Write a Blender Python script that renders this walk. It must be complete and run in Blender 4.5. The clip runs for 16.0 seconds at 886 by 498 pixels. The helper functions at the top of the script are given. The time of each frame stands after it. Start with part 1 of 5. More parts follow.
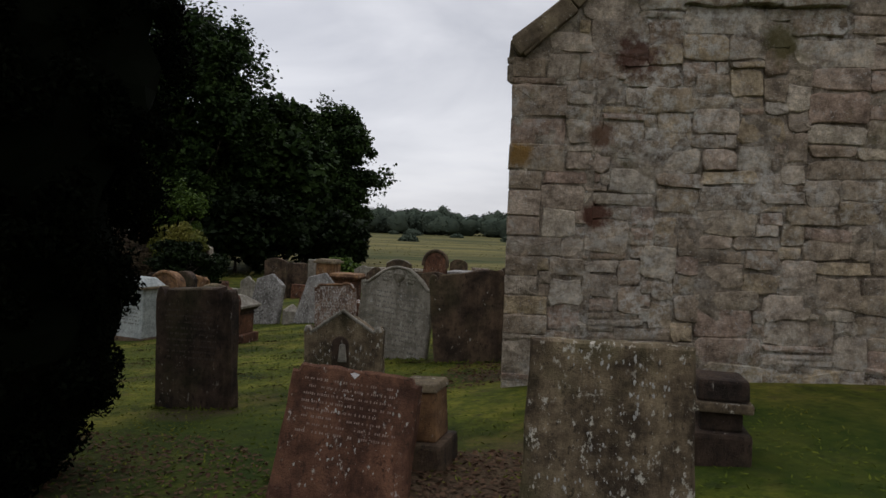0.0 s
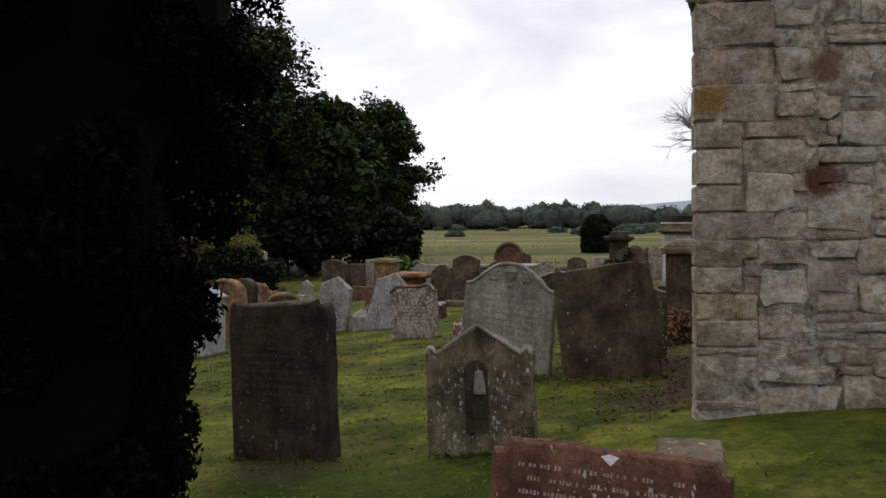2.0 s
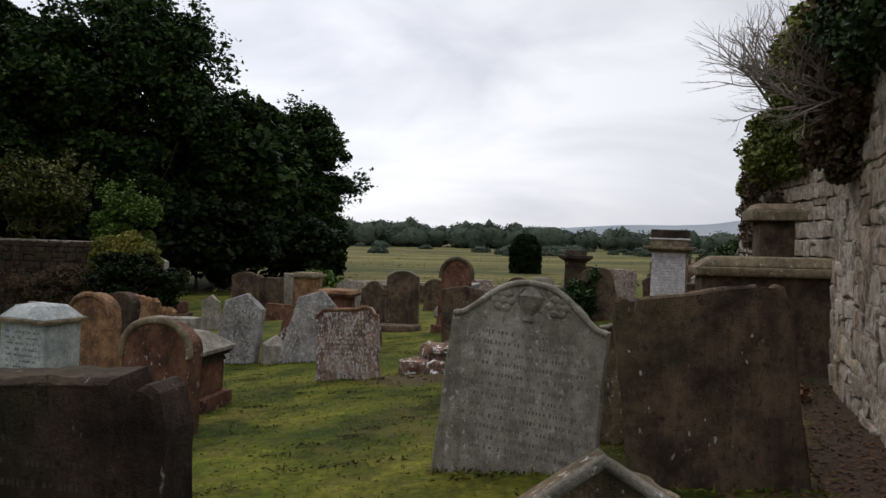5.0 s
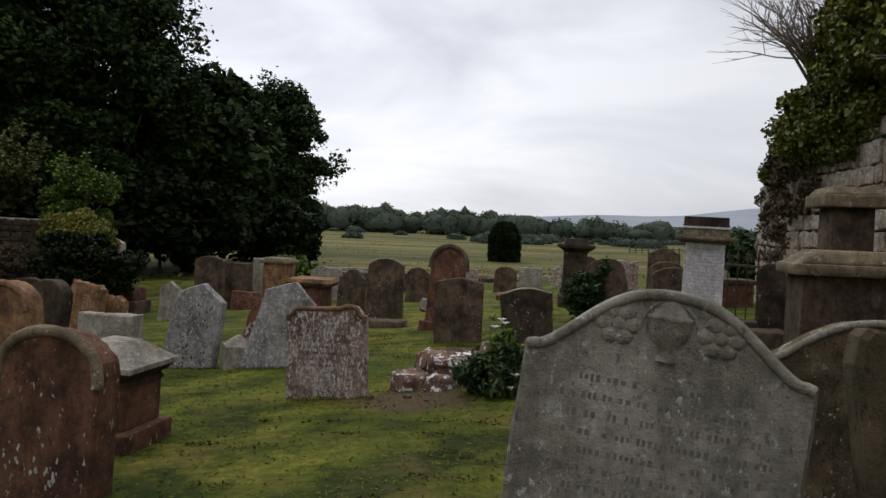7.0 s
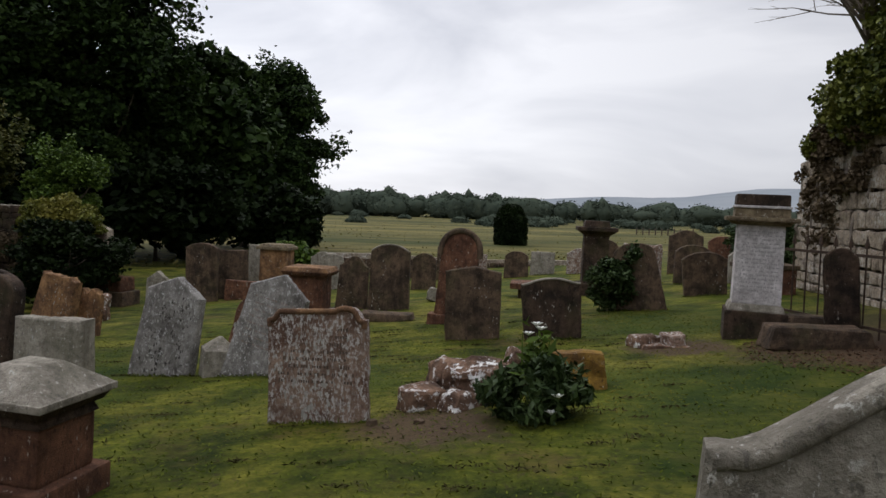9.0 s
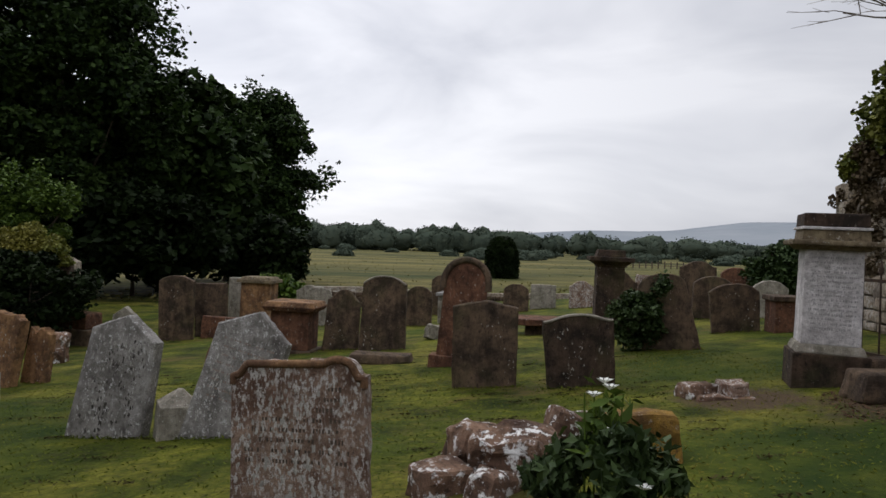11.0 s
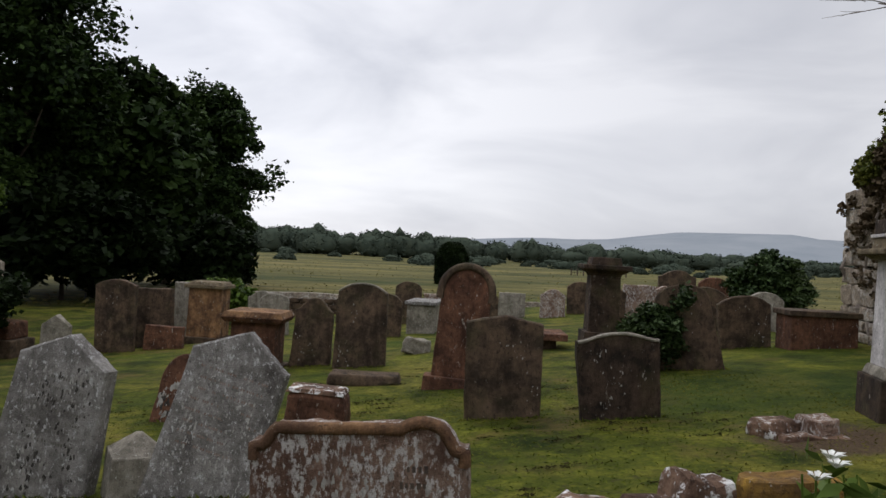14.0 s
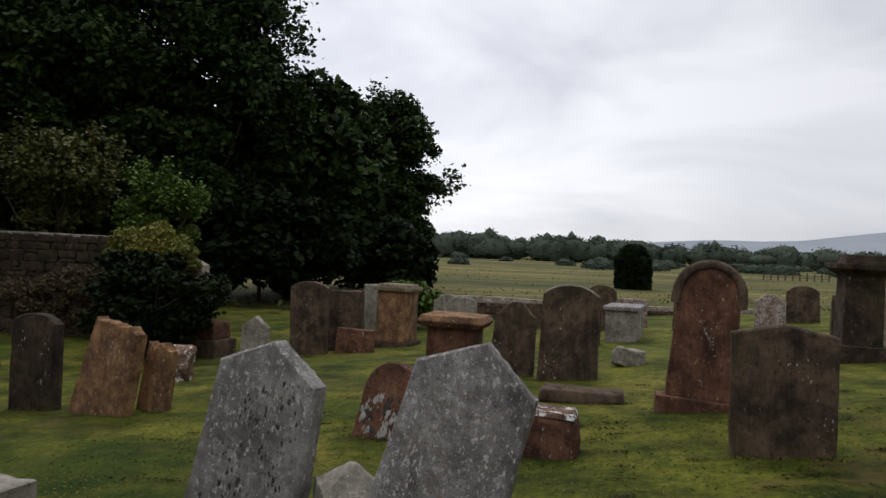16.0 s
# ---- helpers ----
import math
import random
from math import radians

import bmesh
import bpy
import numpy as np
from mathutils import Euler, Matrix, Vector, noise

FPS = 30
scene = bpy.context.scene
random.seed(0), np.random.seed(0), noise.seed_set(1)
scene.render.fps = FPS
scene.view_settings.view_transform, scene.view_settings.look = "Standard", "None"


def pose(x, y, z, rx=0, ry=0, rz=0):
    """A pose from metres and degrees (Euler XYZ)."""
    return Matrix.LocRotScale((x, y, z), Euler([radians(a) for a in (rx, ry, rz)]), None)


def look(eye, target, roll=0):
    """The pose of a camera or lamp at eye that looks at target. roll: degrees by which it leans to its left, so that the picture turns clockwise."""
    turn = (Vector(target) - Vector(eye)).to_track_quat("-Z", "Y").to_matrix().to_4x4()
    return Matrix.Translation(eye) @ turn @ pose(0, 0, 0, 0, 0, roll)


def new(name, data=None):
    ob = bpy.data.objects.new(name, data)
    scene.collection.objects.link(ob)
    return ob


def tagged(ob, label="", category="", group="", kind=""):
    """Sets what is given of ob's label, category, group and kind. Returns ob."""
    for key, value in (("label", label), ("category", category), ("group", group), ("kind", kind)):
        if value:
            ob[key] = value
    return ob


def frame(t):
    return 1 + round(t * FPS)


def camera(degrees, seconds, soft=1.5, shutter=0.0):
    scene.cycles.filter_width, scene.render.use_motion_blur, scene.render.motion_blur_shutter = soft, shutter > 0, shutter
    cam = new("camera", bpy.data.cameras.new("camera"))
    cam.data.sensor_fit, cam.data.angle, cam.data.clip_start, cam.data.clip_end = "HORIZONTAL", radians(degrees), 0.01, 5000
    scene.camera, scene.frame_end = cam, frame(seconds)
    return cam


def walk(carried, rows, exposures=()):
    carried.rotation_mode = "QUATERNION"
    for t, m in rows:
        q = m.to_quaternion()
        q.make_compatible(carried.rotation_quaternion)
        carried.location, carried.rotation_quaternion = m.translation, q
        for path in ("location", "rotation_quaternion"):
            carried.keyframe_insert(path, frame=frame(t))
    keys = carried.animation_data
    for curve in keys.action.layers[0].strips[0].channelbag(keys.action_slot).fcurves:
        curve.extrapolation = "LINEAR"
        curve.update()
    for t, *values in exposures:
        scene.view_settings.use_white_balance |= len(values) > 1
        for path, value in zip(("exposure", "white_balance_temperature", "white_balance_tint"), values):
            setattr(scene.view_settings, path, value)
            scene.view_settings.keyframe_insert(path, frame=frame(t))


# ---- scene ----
EXPOSURES = [(0.0, -0.3), (0.6, -0.2), (1.2, 0.05), (2.0, 0.24), (3.5, 0.1), (16.0, 0.04)]
cam = camera(63.8, 16.0, soft=1.5)
PATH = [
    (0, (0.000, 0.000, 1.500), (-0.139, 1.994, 1.440), 2.10),
    (0.5, (-0.271, 0.332, 1.515), (-0.510, 2.314, 1.399), 1.63),
    (1, (-0.525, 0.721, 1.482), (-0.801, 2.694, 1.304), 0.71),
    (1.5, (-0.742, 1.246, 1.412), (-1.066, 3.218, 1.362), -0.32),
    (2, (-0.961, 1.653, 1.409), (-1.223, 3.634, 1.334), -0.78),
    (2.5, (-1.131, 2.072, 1.362), (-1.326, 4.061, 1.309), -0.14),
    (3, (-1.303, 2.563, 1.347), (-1.447, 4.558, 1.315), -0.40),
    (3.5, (-1.467, 3.123, 1.332), (-1.563, 5.121, 1.316), 0.03),
    (4, (-1.567, 3.663, 1.290), (-1.645, 5.662, 1.279), 0.54),
    (6.5, (-2.046, 6.583, 1.154), (-2.027, 8.582, 1.101), 2.11),
    (7, (-2.157, 6.973, 1.155), (-2.125, 8.972, 1.095), 2.32),
    (7.5, (-2.239, 7.373, 1.170), (-2.205, 9.371, 1.085), 2.33),
    (8, (-2.225, 7.754, 1.124), (-2.202, 9.752, 1.030), 2.22),
    (8.5, (-2.206, 8.141, 1.128), (-2.191, 10.138, 1.017), 2.01),
    (9, (-2.264, 8.539, 1.133), (-2.241, 10.536, 1.026), 1.82),
    (9.5, (-2.292, 8.998, 1.085), (-2.268, 10.997, 1.018), 1.72),
    (12, (-2.746, 10.847, 0.963), (-2.674, 12.845, 0.956), 1.76),
    (12.5, (-2.867, 11.175, 0.927), (-2.813, 13.174, 0.917), 1.74),
    (13, (-3.005, 11.589, 0.916), (-2.974, 13.589, 0.928), 2.02),
    (13.5, (-3.184, 11.726, 0.922), (-2.972, 13.714, 0.968), 2.27),
    (14, (-3.297, 11.822, 0.953), (-3.077, 13.810, 0.963), 2.58),
    (14.5, (-3.347, 12.217, 0.894), (-3.233, 14.214, 0.911), 2.59),
    (15, (-3.414, 12.462, 0.895), (-3.371, 14.462, 0.893), 2.23),
    (15.5, (-3.678, 12.830, 0.894), (-3.718, 14.829, 0.868), 2.37),
    (16, (-3.897, 13.221, 0.813), (-4.151, 15.204, 0.817), 2.12),
]
walk(cam, [(t, look(eye, target, roll)) for t, eye, target, roll in PATH], EXPOSURES)

# ---- light ----
SUN_ELEV, SUN_ROT = 52.0, -25.0
world = bpy.data.worlds.new("overcast")
scene.world = world
world.use_nodes = True
wn, wl = world.node_tree.nodes, world.node_tree.links
wn.clear()
w_out = wn.new("ShaderNodeOutputWorld")
w_bg = wn.new("ShaderNodeBackground")
w_sky = wn.new("ShaderNodeTexSky")
w_sky.sky_type = "NISHITA"
w_sky.sun_disc = False
w_sky.sun_elevation, w_sky.sun_rotation = radians(SUN_ELEV), radians(SUN_ROT)
w_sky_low = wn.new("ShaderNodeMix")
w_sky_low.data_type = "RGBA"
w_sky_low.blend_type = "MULTIPLY"
w_sky_low.inputs[0].default_value = 1.0
w_sky_low.inputs[7].default_value = (0.10, 0.10, 0.10, 1)
w_tc = wn.new("ShaderNodeTexCoord")
w_map = wn.new("ShaderNodeMapping")
w_map.inputs["Scale"].default_value = (1.5, 1.5, 4.6)
w_map.inputs["Rotation"].default_value = (radians(4), radians(-5), radians(20))
w_noise = wn.new("ShaderNodeTexNoise")
w_noise.inputs["Scale"].default_value = 1.5
w_noise.inputs["Detail"].default_value = 5
w_noise.inputs["Roughness"].default_value = 0.5
w_noise.inputs["Distortion"].default_value = 0.5
w_ramp = wn.new("ShaderNodeValToRGB")
w_ramp.color_ramp.elements[0].position = 0.34
w_ramp.color_ramp.elements[0].color = (0.66, 0.675, 0.745, 1)
w_ramp.color_ramp.elements[1].position = 0.62
w_ramp.color_ramp.elements[1].color = (0.97, 0.975, 1.03, 1)
w_mix = wn.new("ShaderNodeMix")
w_mix.data_type = "RGBA"
w_mix.inputs[0].default_value = 0.93
wl.new(w_tc.outputs["Generated"], w_map.inputs["Vector"])
wl.new(w_map.outputs["Vector"], w_noise.inputs["Vector"])
wl.new(w_noise.outputs["Fac"], w_ramp.inputs["Fac"])
wl.new(w_sky.outputs["Color"], w_sky_low.inputs[6])
wl.new(w_sky_low.outputs[2], w_mix.inputs[6])
wl.new(w_ramp.outputs["Color"], w_mix.inputs[7])
# the cloud is thinner towards the sun
w_sep = wn.new("ShaderNodeSeparateXYZ")
w_side = wn.new("ShaderNodeMapRange")
w_side.inputs["From Min"].default_value, w_side.inputs["From Max"].default_value = -0.5, 0.9
w_side.inputs["To Min"].default_value, w_side.inputs["To Max"].default_value = 1.14, 0.60
w_thin = wn.new("ShaderNodeVectorMath")
w_thin.operation = "SCALE"
wl.new(w_tc.outputs["Generated"], w_sep.inputs[0])
wl.new(w_sep.outputs["X"], w_side.inputs["Value"])
wl.new(w_mix.outputs[2], w_thin.inputs[0])
wl.new(w_side.outputs[0], w_thin.inputs["Scale"])
# an overcast sky is brightest overhead
w_high = wn.new("ShaderNodeMapRange")
w_high.inputs["From Min"].default_value, w_high.inputs["From Max"].default_value = 0.42, 1.0
w_high.inputs["To Min"].default_value, w_high.inputs["To Max"].default_value = 1.0, 1.75
w_over = wn.new("ShaderNodeVectorMath")
w_over.operation = "SCALE"
wl.new(w_sep.outputs["Z"], w_high.inputs["Value"])
wl.new(w_thin.outputs[0], w_over.inputs[0])
wl.new(w_high.outputs[0], w_over.inputs["Scale"])
wl.new(w_over.outputs[0], w_bg.inputs["Color"])
w_bg.inputs["Strength"].default_value = 1.06
wl.new(w_bg.outputs["Background"], w_out.inputs["Surface"])
sun_data = bpy.data.lights.new("sun", "SUN")
sun_data.energy, sun_data.angle, sun_data.color = 0.5, radians(30), (1.0, 0.97, 0.92)
sun = new("sun", sun_data)
sun.rotation_euler = (radians(90 - SUN_ELEV), 0, radians(180 - SUN_ROT))

# ---- the lie of the land ----
def smooth(a, b, v):
    q = min(1.0, max(0.0, (v - a) / (b - a)))
    return q * q * (3 - 2 * q)


def ground_z(x, y):
    """Height of the ground: the yard falls to the left and ahead, the field beyond is flat."""
    xc = min(7.0, max(-12.5, x))
    yc = min(38.0, max(-5.0, y))
    z = max(0.08 * xc - 0.0442 * yc + 0.177, -2.05)
    z += 0.05 * noise.noise((x * 0.35, y * 0.35, 2.0)) + 0.02 * noise.noise((x * 1.3, y * 1.3, 5.0))
    z -= 0.15 * math.exp(-((x + 3.0) ** 2 / 16 + (y - 19.0) ** 2 / 9))
    z += 0.14 * math.exp(-((x - 1.0) ** 2 / 4 + (y - 6.5) ** 2 / 6))
    k = smooth(36.0, 70.0, y)
    k = max(k, smooth(25.0, 60.0, abs(x)))
    return z * (1 - k) + (-2.3) * k


# ---- materials ----
def graph(name):
    m = bpy.data.materials.new(name)
    m.use_nodes = True
    return m, m.node_tree.nodes, m.node_tree.links, m.node_tree.nodes["Principled BSDF"]


def rgba(c):
    return (c[0], c[1], c[2], 1)


def noise_node(n, l, vec, scale, detail=5.0, rough=0.6):
    k = n.new("ShaderNodeTexNoise")
    k.inputs["Scale"].default_value, k.inputs["Detail"].default_value, k.inputs["Roughness"].default_value = scale, detail, rough
    l.new(vec, k.inputs["Vector"])
    return k.outputs["Fac"]


def ramp(n, l, fac, a, b, ca, cb):
    k = n.new("ShaderNodeValToRGB")
    e = k.color_ramp.elements
    e[0].position, e[0].color, e[1].position, e[1].color = a, rgba(ca), b, rgba(cb)
    l.new(fac, k.inputs["Fac"])
    return k.outputs["Color"]


def mix(n, l, fac, a, b, how="MIX"):
    k = n.new("ShaderNodeMix")
    k.data_type, k.blend_type = "RGBA", how
    for sock, v in ((k.inputs[0], fac), (k.inputs[6], a), (k.inputs[7], b)):
        if isinstance(v, (int, float)):
            sock.default_value = v
        elif isinstance(v, tuple):
            sock.default_value = rgba(v)
        else:
            l.new(v, sock)
    return k.outputs[2]


def bump(n, l, bs, height, strength, dist):
    k = n.new("ShaderNodeBump")
    k.inputs["Strength"].default_value, k.inputs["Distance"].default_value = strength, dist
    l.new(height, k.inputs["Height"])
    l.new(k.outputs["Normal"], bs.inputs["Normal"])


def stone_mat(name, light, dark, spots=None, amount=0.5, size=7.0, streak=0.5, vary=0.0, moss=0.0, rust=0.0, drip=0.0):
    """Weathered stone: two tones in patches, streaks down the face, lichen spots, fine grain."""
    m, n, l, bs = graph(name)
    geo = n.new("ShaderNodeNewGeometry")
    pos = geo.outputs["Position"]
    c = ramp(n, l, noise_node(n, l, pos, 3.2, 7, 0.68), 0.38, 0.60, dark, light)
    c = mix(n, l, 0.7, c, ramp(n, l, noise_node(n, l, pos, 13, 6, 0.7), 0.34, 0.64, (0.55, 0.53, 0.50), (1.22, 1.2, 1.18)), "MULTIPLY")
    mp = n.new("ShaderNodeMapping")
    mp.inputs["Scale"].default_value = (5, 5, 0.8)
    l.new(pos, mp.inputs["Vector"])
    st = ramp(n, l, noise_node(n, l, mp.outputs["Vector"], 1.0, 7, 0.72), 0.44, 0.64, (1, 1, 1), (0.36, 0.33, 0.31))
    c = mix(n, l, streak, c, st, "MULTIPLY")
    if vary:
        oi = n.new("ShaderNodeObjectInfo")
        v = ramp(n, l, oi.outputs["Random"], 0.0, 1.0, (0.58, 0.53, 0.48), (1.22, 1.20, 1.14))
        c = mix(n, l, vary, c, v, "MULTIPLY")
        if rust:
            big = ramp(n, l, oi.outputs["Random"], 0.88, 0.93, (0, 0, 0), (1, 1, 1))
            c = mix(n, l, big, c, mix(n, l, 0.35, c, (0.26, 0.15, 0.07)))
    if moss:
        g = ramp(n, l, noise_node(n, l, pos, 1.7, 4, 0.6), 0.50, 0.72, (0, 0, 0), (moss, moss, moss))
        c = mix(n, l, g, c, (0.085, 0.09, 0.03))
    if spots:
        run = n.new("ShaderNodeMapping")
        run.inputs["Scale"].default_value = (1, 1, 1 - 0.72 * drip)
        l.new(pos, run.inputs["Vector"])
        run = run.outputs["Vector"]
        f = noise_node(n, l, run, size, 7, 0.72)
        lim = 0.66 - 0.15 * amount
        sp = ramp(n, l, f, lim, lim + 0.05, (0, 0, 0), (1, 1, 1))
        patch = ramp(n, l, noise_node(n, l, run, size * 0.25, 4, 0.6), 0.38, 0.54, (0, 0, 0), (1, 1, 1))
        both = mix(n, l, 1.0, sp, patch, "MULTIPLY")
        c = mix(n, l, both, c, spots)
        tight = 0.72 - 0.07 * amount
        fleck = ramp(n, l, noise_node(n, l, pos, size * 2.6, 4, 0.6), tight, tight + 0.04, (0, 0, 0), (0.75, 0.75, 0.75))
        c = mix(n, l, fleck, c, spots)
        pit = ramp(n, l, noise_node(n, l, run, size * 1.6, 5, 0.7), 0.35, 0.43, (0.75, 0.75, 0.75), (0, 0, 0))
        c = mix(n, l, pit, c, tuple(v * 0.45 for v in dark))
    grain = noise_node(n, l, pos, 90, 4, 0.7)
    c = mix(n, l, 0.35, c, ramp(n, l, grain, 0.3, 0.7, (0.6, 0.6, 0.6), (1.25, 1.25, 1.25)), "MULTIPLY")
    l.new(c, bs.inputs["Base Color"])
    bs.inputs["Roughness"].default_value = 0.92
    bs.inputs["Specular IOR Level"].default_value = 0.25
    h = mix(n, l, 0.5, noise_node(n, l, pos, 14, 8, 0.7), grain)
    bump(n, l, bs, h, 0.8, 0.03)
    return m


def rubble_mat(name, mortar=False):
    """Old rubble walling: stones of several hues, soot and lime washed over them, iron stains, lichen."""
    m, n, l, bs = graph(name)
    geo = n.new("ShaderNodeNewGeometry")
    pos = geo.outputs["Position"]
    oi = n.new("ShaderNodeObjectInfo")
    if mortar:
        c = ramp(n, l, noise_node(n, l, pos, 5.0, 7, 0.7), 0.35, 0.65, (0.15, 0.122, 0.095), (0.36, 0.315, 0.255))
    else:
        k = n.new("ShaderNodeValToRGB")
        e = k.color_ramp.elements
        e[0].position, e[0].color = 0.0, (0.25, 0.19, 0.14, 1)
        e[1].position, e[1].color = 1.0, (0.40, 0.365, 0.315, 1)
        for q, hue in ((0.25, (0.37, 0.315, 0.245)), (0.45, (0.335, 0.25, 0.20)), (0.62, (0.46, 0.405, 0.33)), (0.80, (0.27, 0.225, 0.18)), (0.90, (0.41, 0.33, 0.22))):
            k.color_ramp.elements.new(q).color = rgba(hue)
        l.new(oi.outputs["Random"], k.inputs["Fac"])
        c = k.outputs["Color"]
    c = mix(n, l, 0.85, c, ramp(n, l, noise_node(n, l, pos, 6.5, 8, 0.72), 0.36, 0.62, (0.46, 0.42, 0.38), (1.70, 1.64, 1.56)), "MULTIPLY")
    c = mix(n, l, 0.8, c, ramp(n, l, noise_node(n, l, pos, 27, 6, 0.75), 0.36, 0.62, (0.55, 0.53, 0.51), (1.2, 1.2, 1.2)), "MULTIPLY")
    soot = ramp(n, l, noise_node(n, l, pos, 1.5, 6, 0.7), 0.50, 0.70, (0, 0, 0), (0.75, 0.75, 0.75))
    c = mix(n, l, soot, c, mix(n, l, 0.5, c, (0.10, 0.08, 0.065), "MIX"))
    lime = mix(n, l, 1.0, ramp(n, l, noise_node(n, l, pos, 1.1, 4, 0.6), 0.44, 0.62, (0, 0, 0), (0.85, 0.85, 0.85)),
               ramp(n, l, noise_node(n, l, pos, 12, 7, 0.75), 0.46, 0.60, (0, 0, 0), (1, 1, 1)), "MULTIPLY")
    c = mix(n, l, lime, c, (0.66, 0.63, 0.57))
    fleck = ramp(n, l, noise_node(n, l, pos, 46, 4, 0.6), 0.62, 0.68, (0, 0, 0), (0.7, 0.7, 0.7))
    c = mix(n, l, fleck, c, (0.62, 0.60, 0.56))
    green = ramp(n, l, noise_node(n, l, pos, 2.3, 6, 0.7), 0.60, 0.72, (0, 0, 0), (0.5, 0.5, 0.5))
    c = mix(n, l, green, c, (0.15, 0.13, 0.055))
    # iron bleeding out of single stones
    for px, pz, pr, hue in ((0.94, 1.66, 0.17, (0.085, 0.026, 0.014)), (1.28, 3.16, 0.23, (0.09, 0.035, 0.022)), (0.98, 2.42, 0.15, (0.13, 0.065, 0.035)), (2.55, 3.30, 0.2, (0.10, 0.085, 0.03)), (0.22, 2.22, 0.14, (0.27, 0.15, 0.035))):
        off = n.new("ShaderNodeVectorMath")
        off.operation = "DISTANCE"
        l.new(pos, off.inputs[0])
        off.inputs[1].default_value = (px, 6.72, pz)
        wob = n.new("ShaderNodeMath")
        wob.operation = "MULTIPLY_ADD"
        wob.inputs[1].default_value = 2.2 * pr
        l.new(noise_node(n, l, pos, 9, 5, 0.7), wob.inputs[0])
        l.new(off.outputs["Value"], wob.inputs[2])
        st = n.new("ShaderNodeMapRange")
        st.inputs["From Min"].default_value, st.inputs["From Max"].default_value = 2.15 * pr, 1.6 * pr
        st.inputs["To Max"].default_value = 0.88
        l.new(wob.outputs[0], st.inputs["Value"])
        c = mix(n, l, st.outputs[0], c, hue)
    grain = noise_node(n, l, pos, 110, 4, 0.7)
    c = mix(n, l, 0.4, c, ramp(n, l, grain, 0.3, 0.7, (0.6, 0.6, 0.6), (1.25, 1.25, 1.25)), "MULTIPLY")
    l.new(c, bs.inputs["Base Color"])
    bs.inputs["Roughness"].default_value, bs.inputs["Specular IOR Level"].default_value = 0.95, 0.2
    bump(n, l, bs, mix(n, l, 0.35, noise_node(n, l, pos, 19, 9, 0.72), grain), 1.0, 0.045)
    return m


def plain_mat(name, a, b, scale=6.0, rough=0.9, spec=0.2, relief=0.4, fine=40.0):
    m, n, l, bs = graph(name)
    geo = n.new("ShaderNodeNewGeometry")
    pos = geo.outputs["Position"]
    c = ramp(n, l, noise_node(n, l, pos, scale, 6, 0.65), 0.32, 0.68, a, b)
    l.new(c, bs.inputs["Base Color"])
    bs.inputs["Roughness"].default_value, bs.inputs["Specular IOR Level"].default_value = rough, spec
    bump(n, l, bs, noise_node(n, l, pos, fine, 4, 0.6), relief, 0.02)
    return m


def leaf_mat(name, a, b, c, gloss=0.55, spec=0.12):
    """Foliage: each leaf its own shade between a and b, with patches of c."""
    m, n, l, bs = graph(name)
    geo = n.new("ShaderNodeNewGeometry")
    col = ramp(n, l, geo.outputs["Random Per Island"], 0.0, 1.0, a, b)
    pt = ramp(n, l, noise_node(n, l, geo.outputs["Position"], 0.45, 3, 0.6), 0.48, 0.66, (0, 0, 0), (1, 1, 1))
    l.new(mix(n, l, pt, col, mix(n, l, 0.6, col, c)), bs.inputs["Base Color"])
    bs.inputs["Roughness"].default_value, bs.inputs["Specular IOR Level"].default_value = gloss, spec
    return m


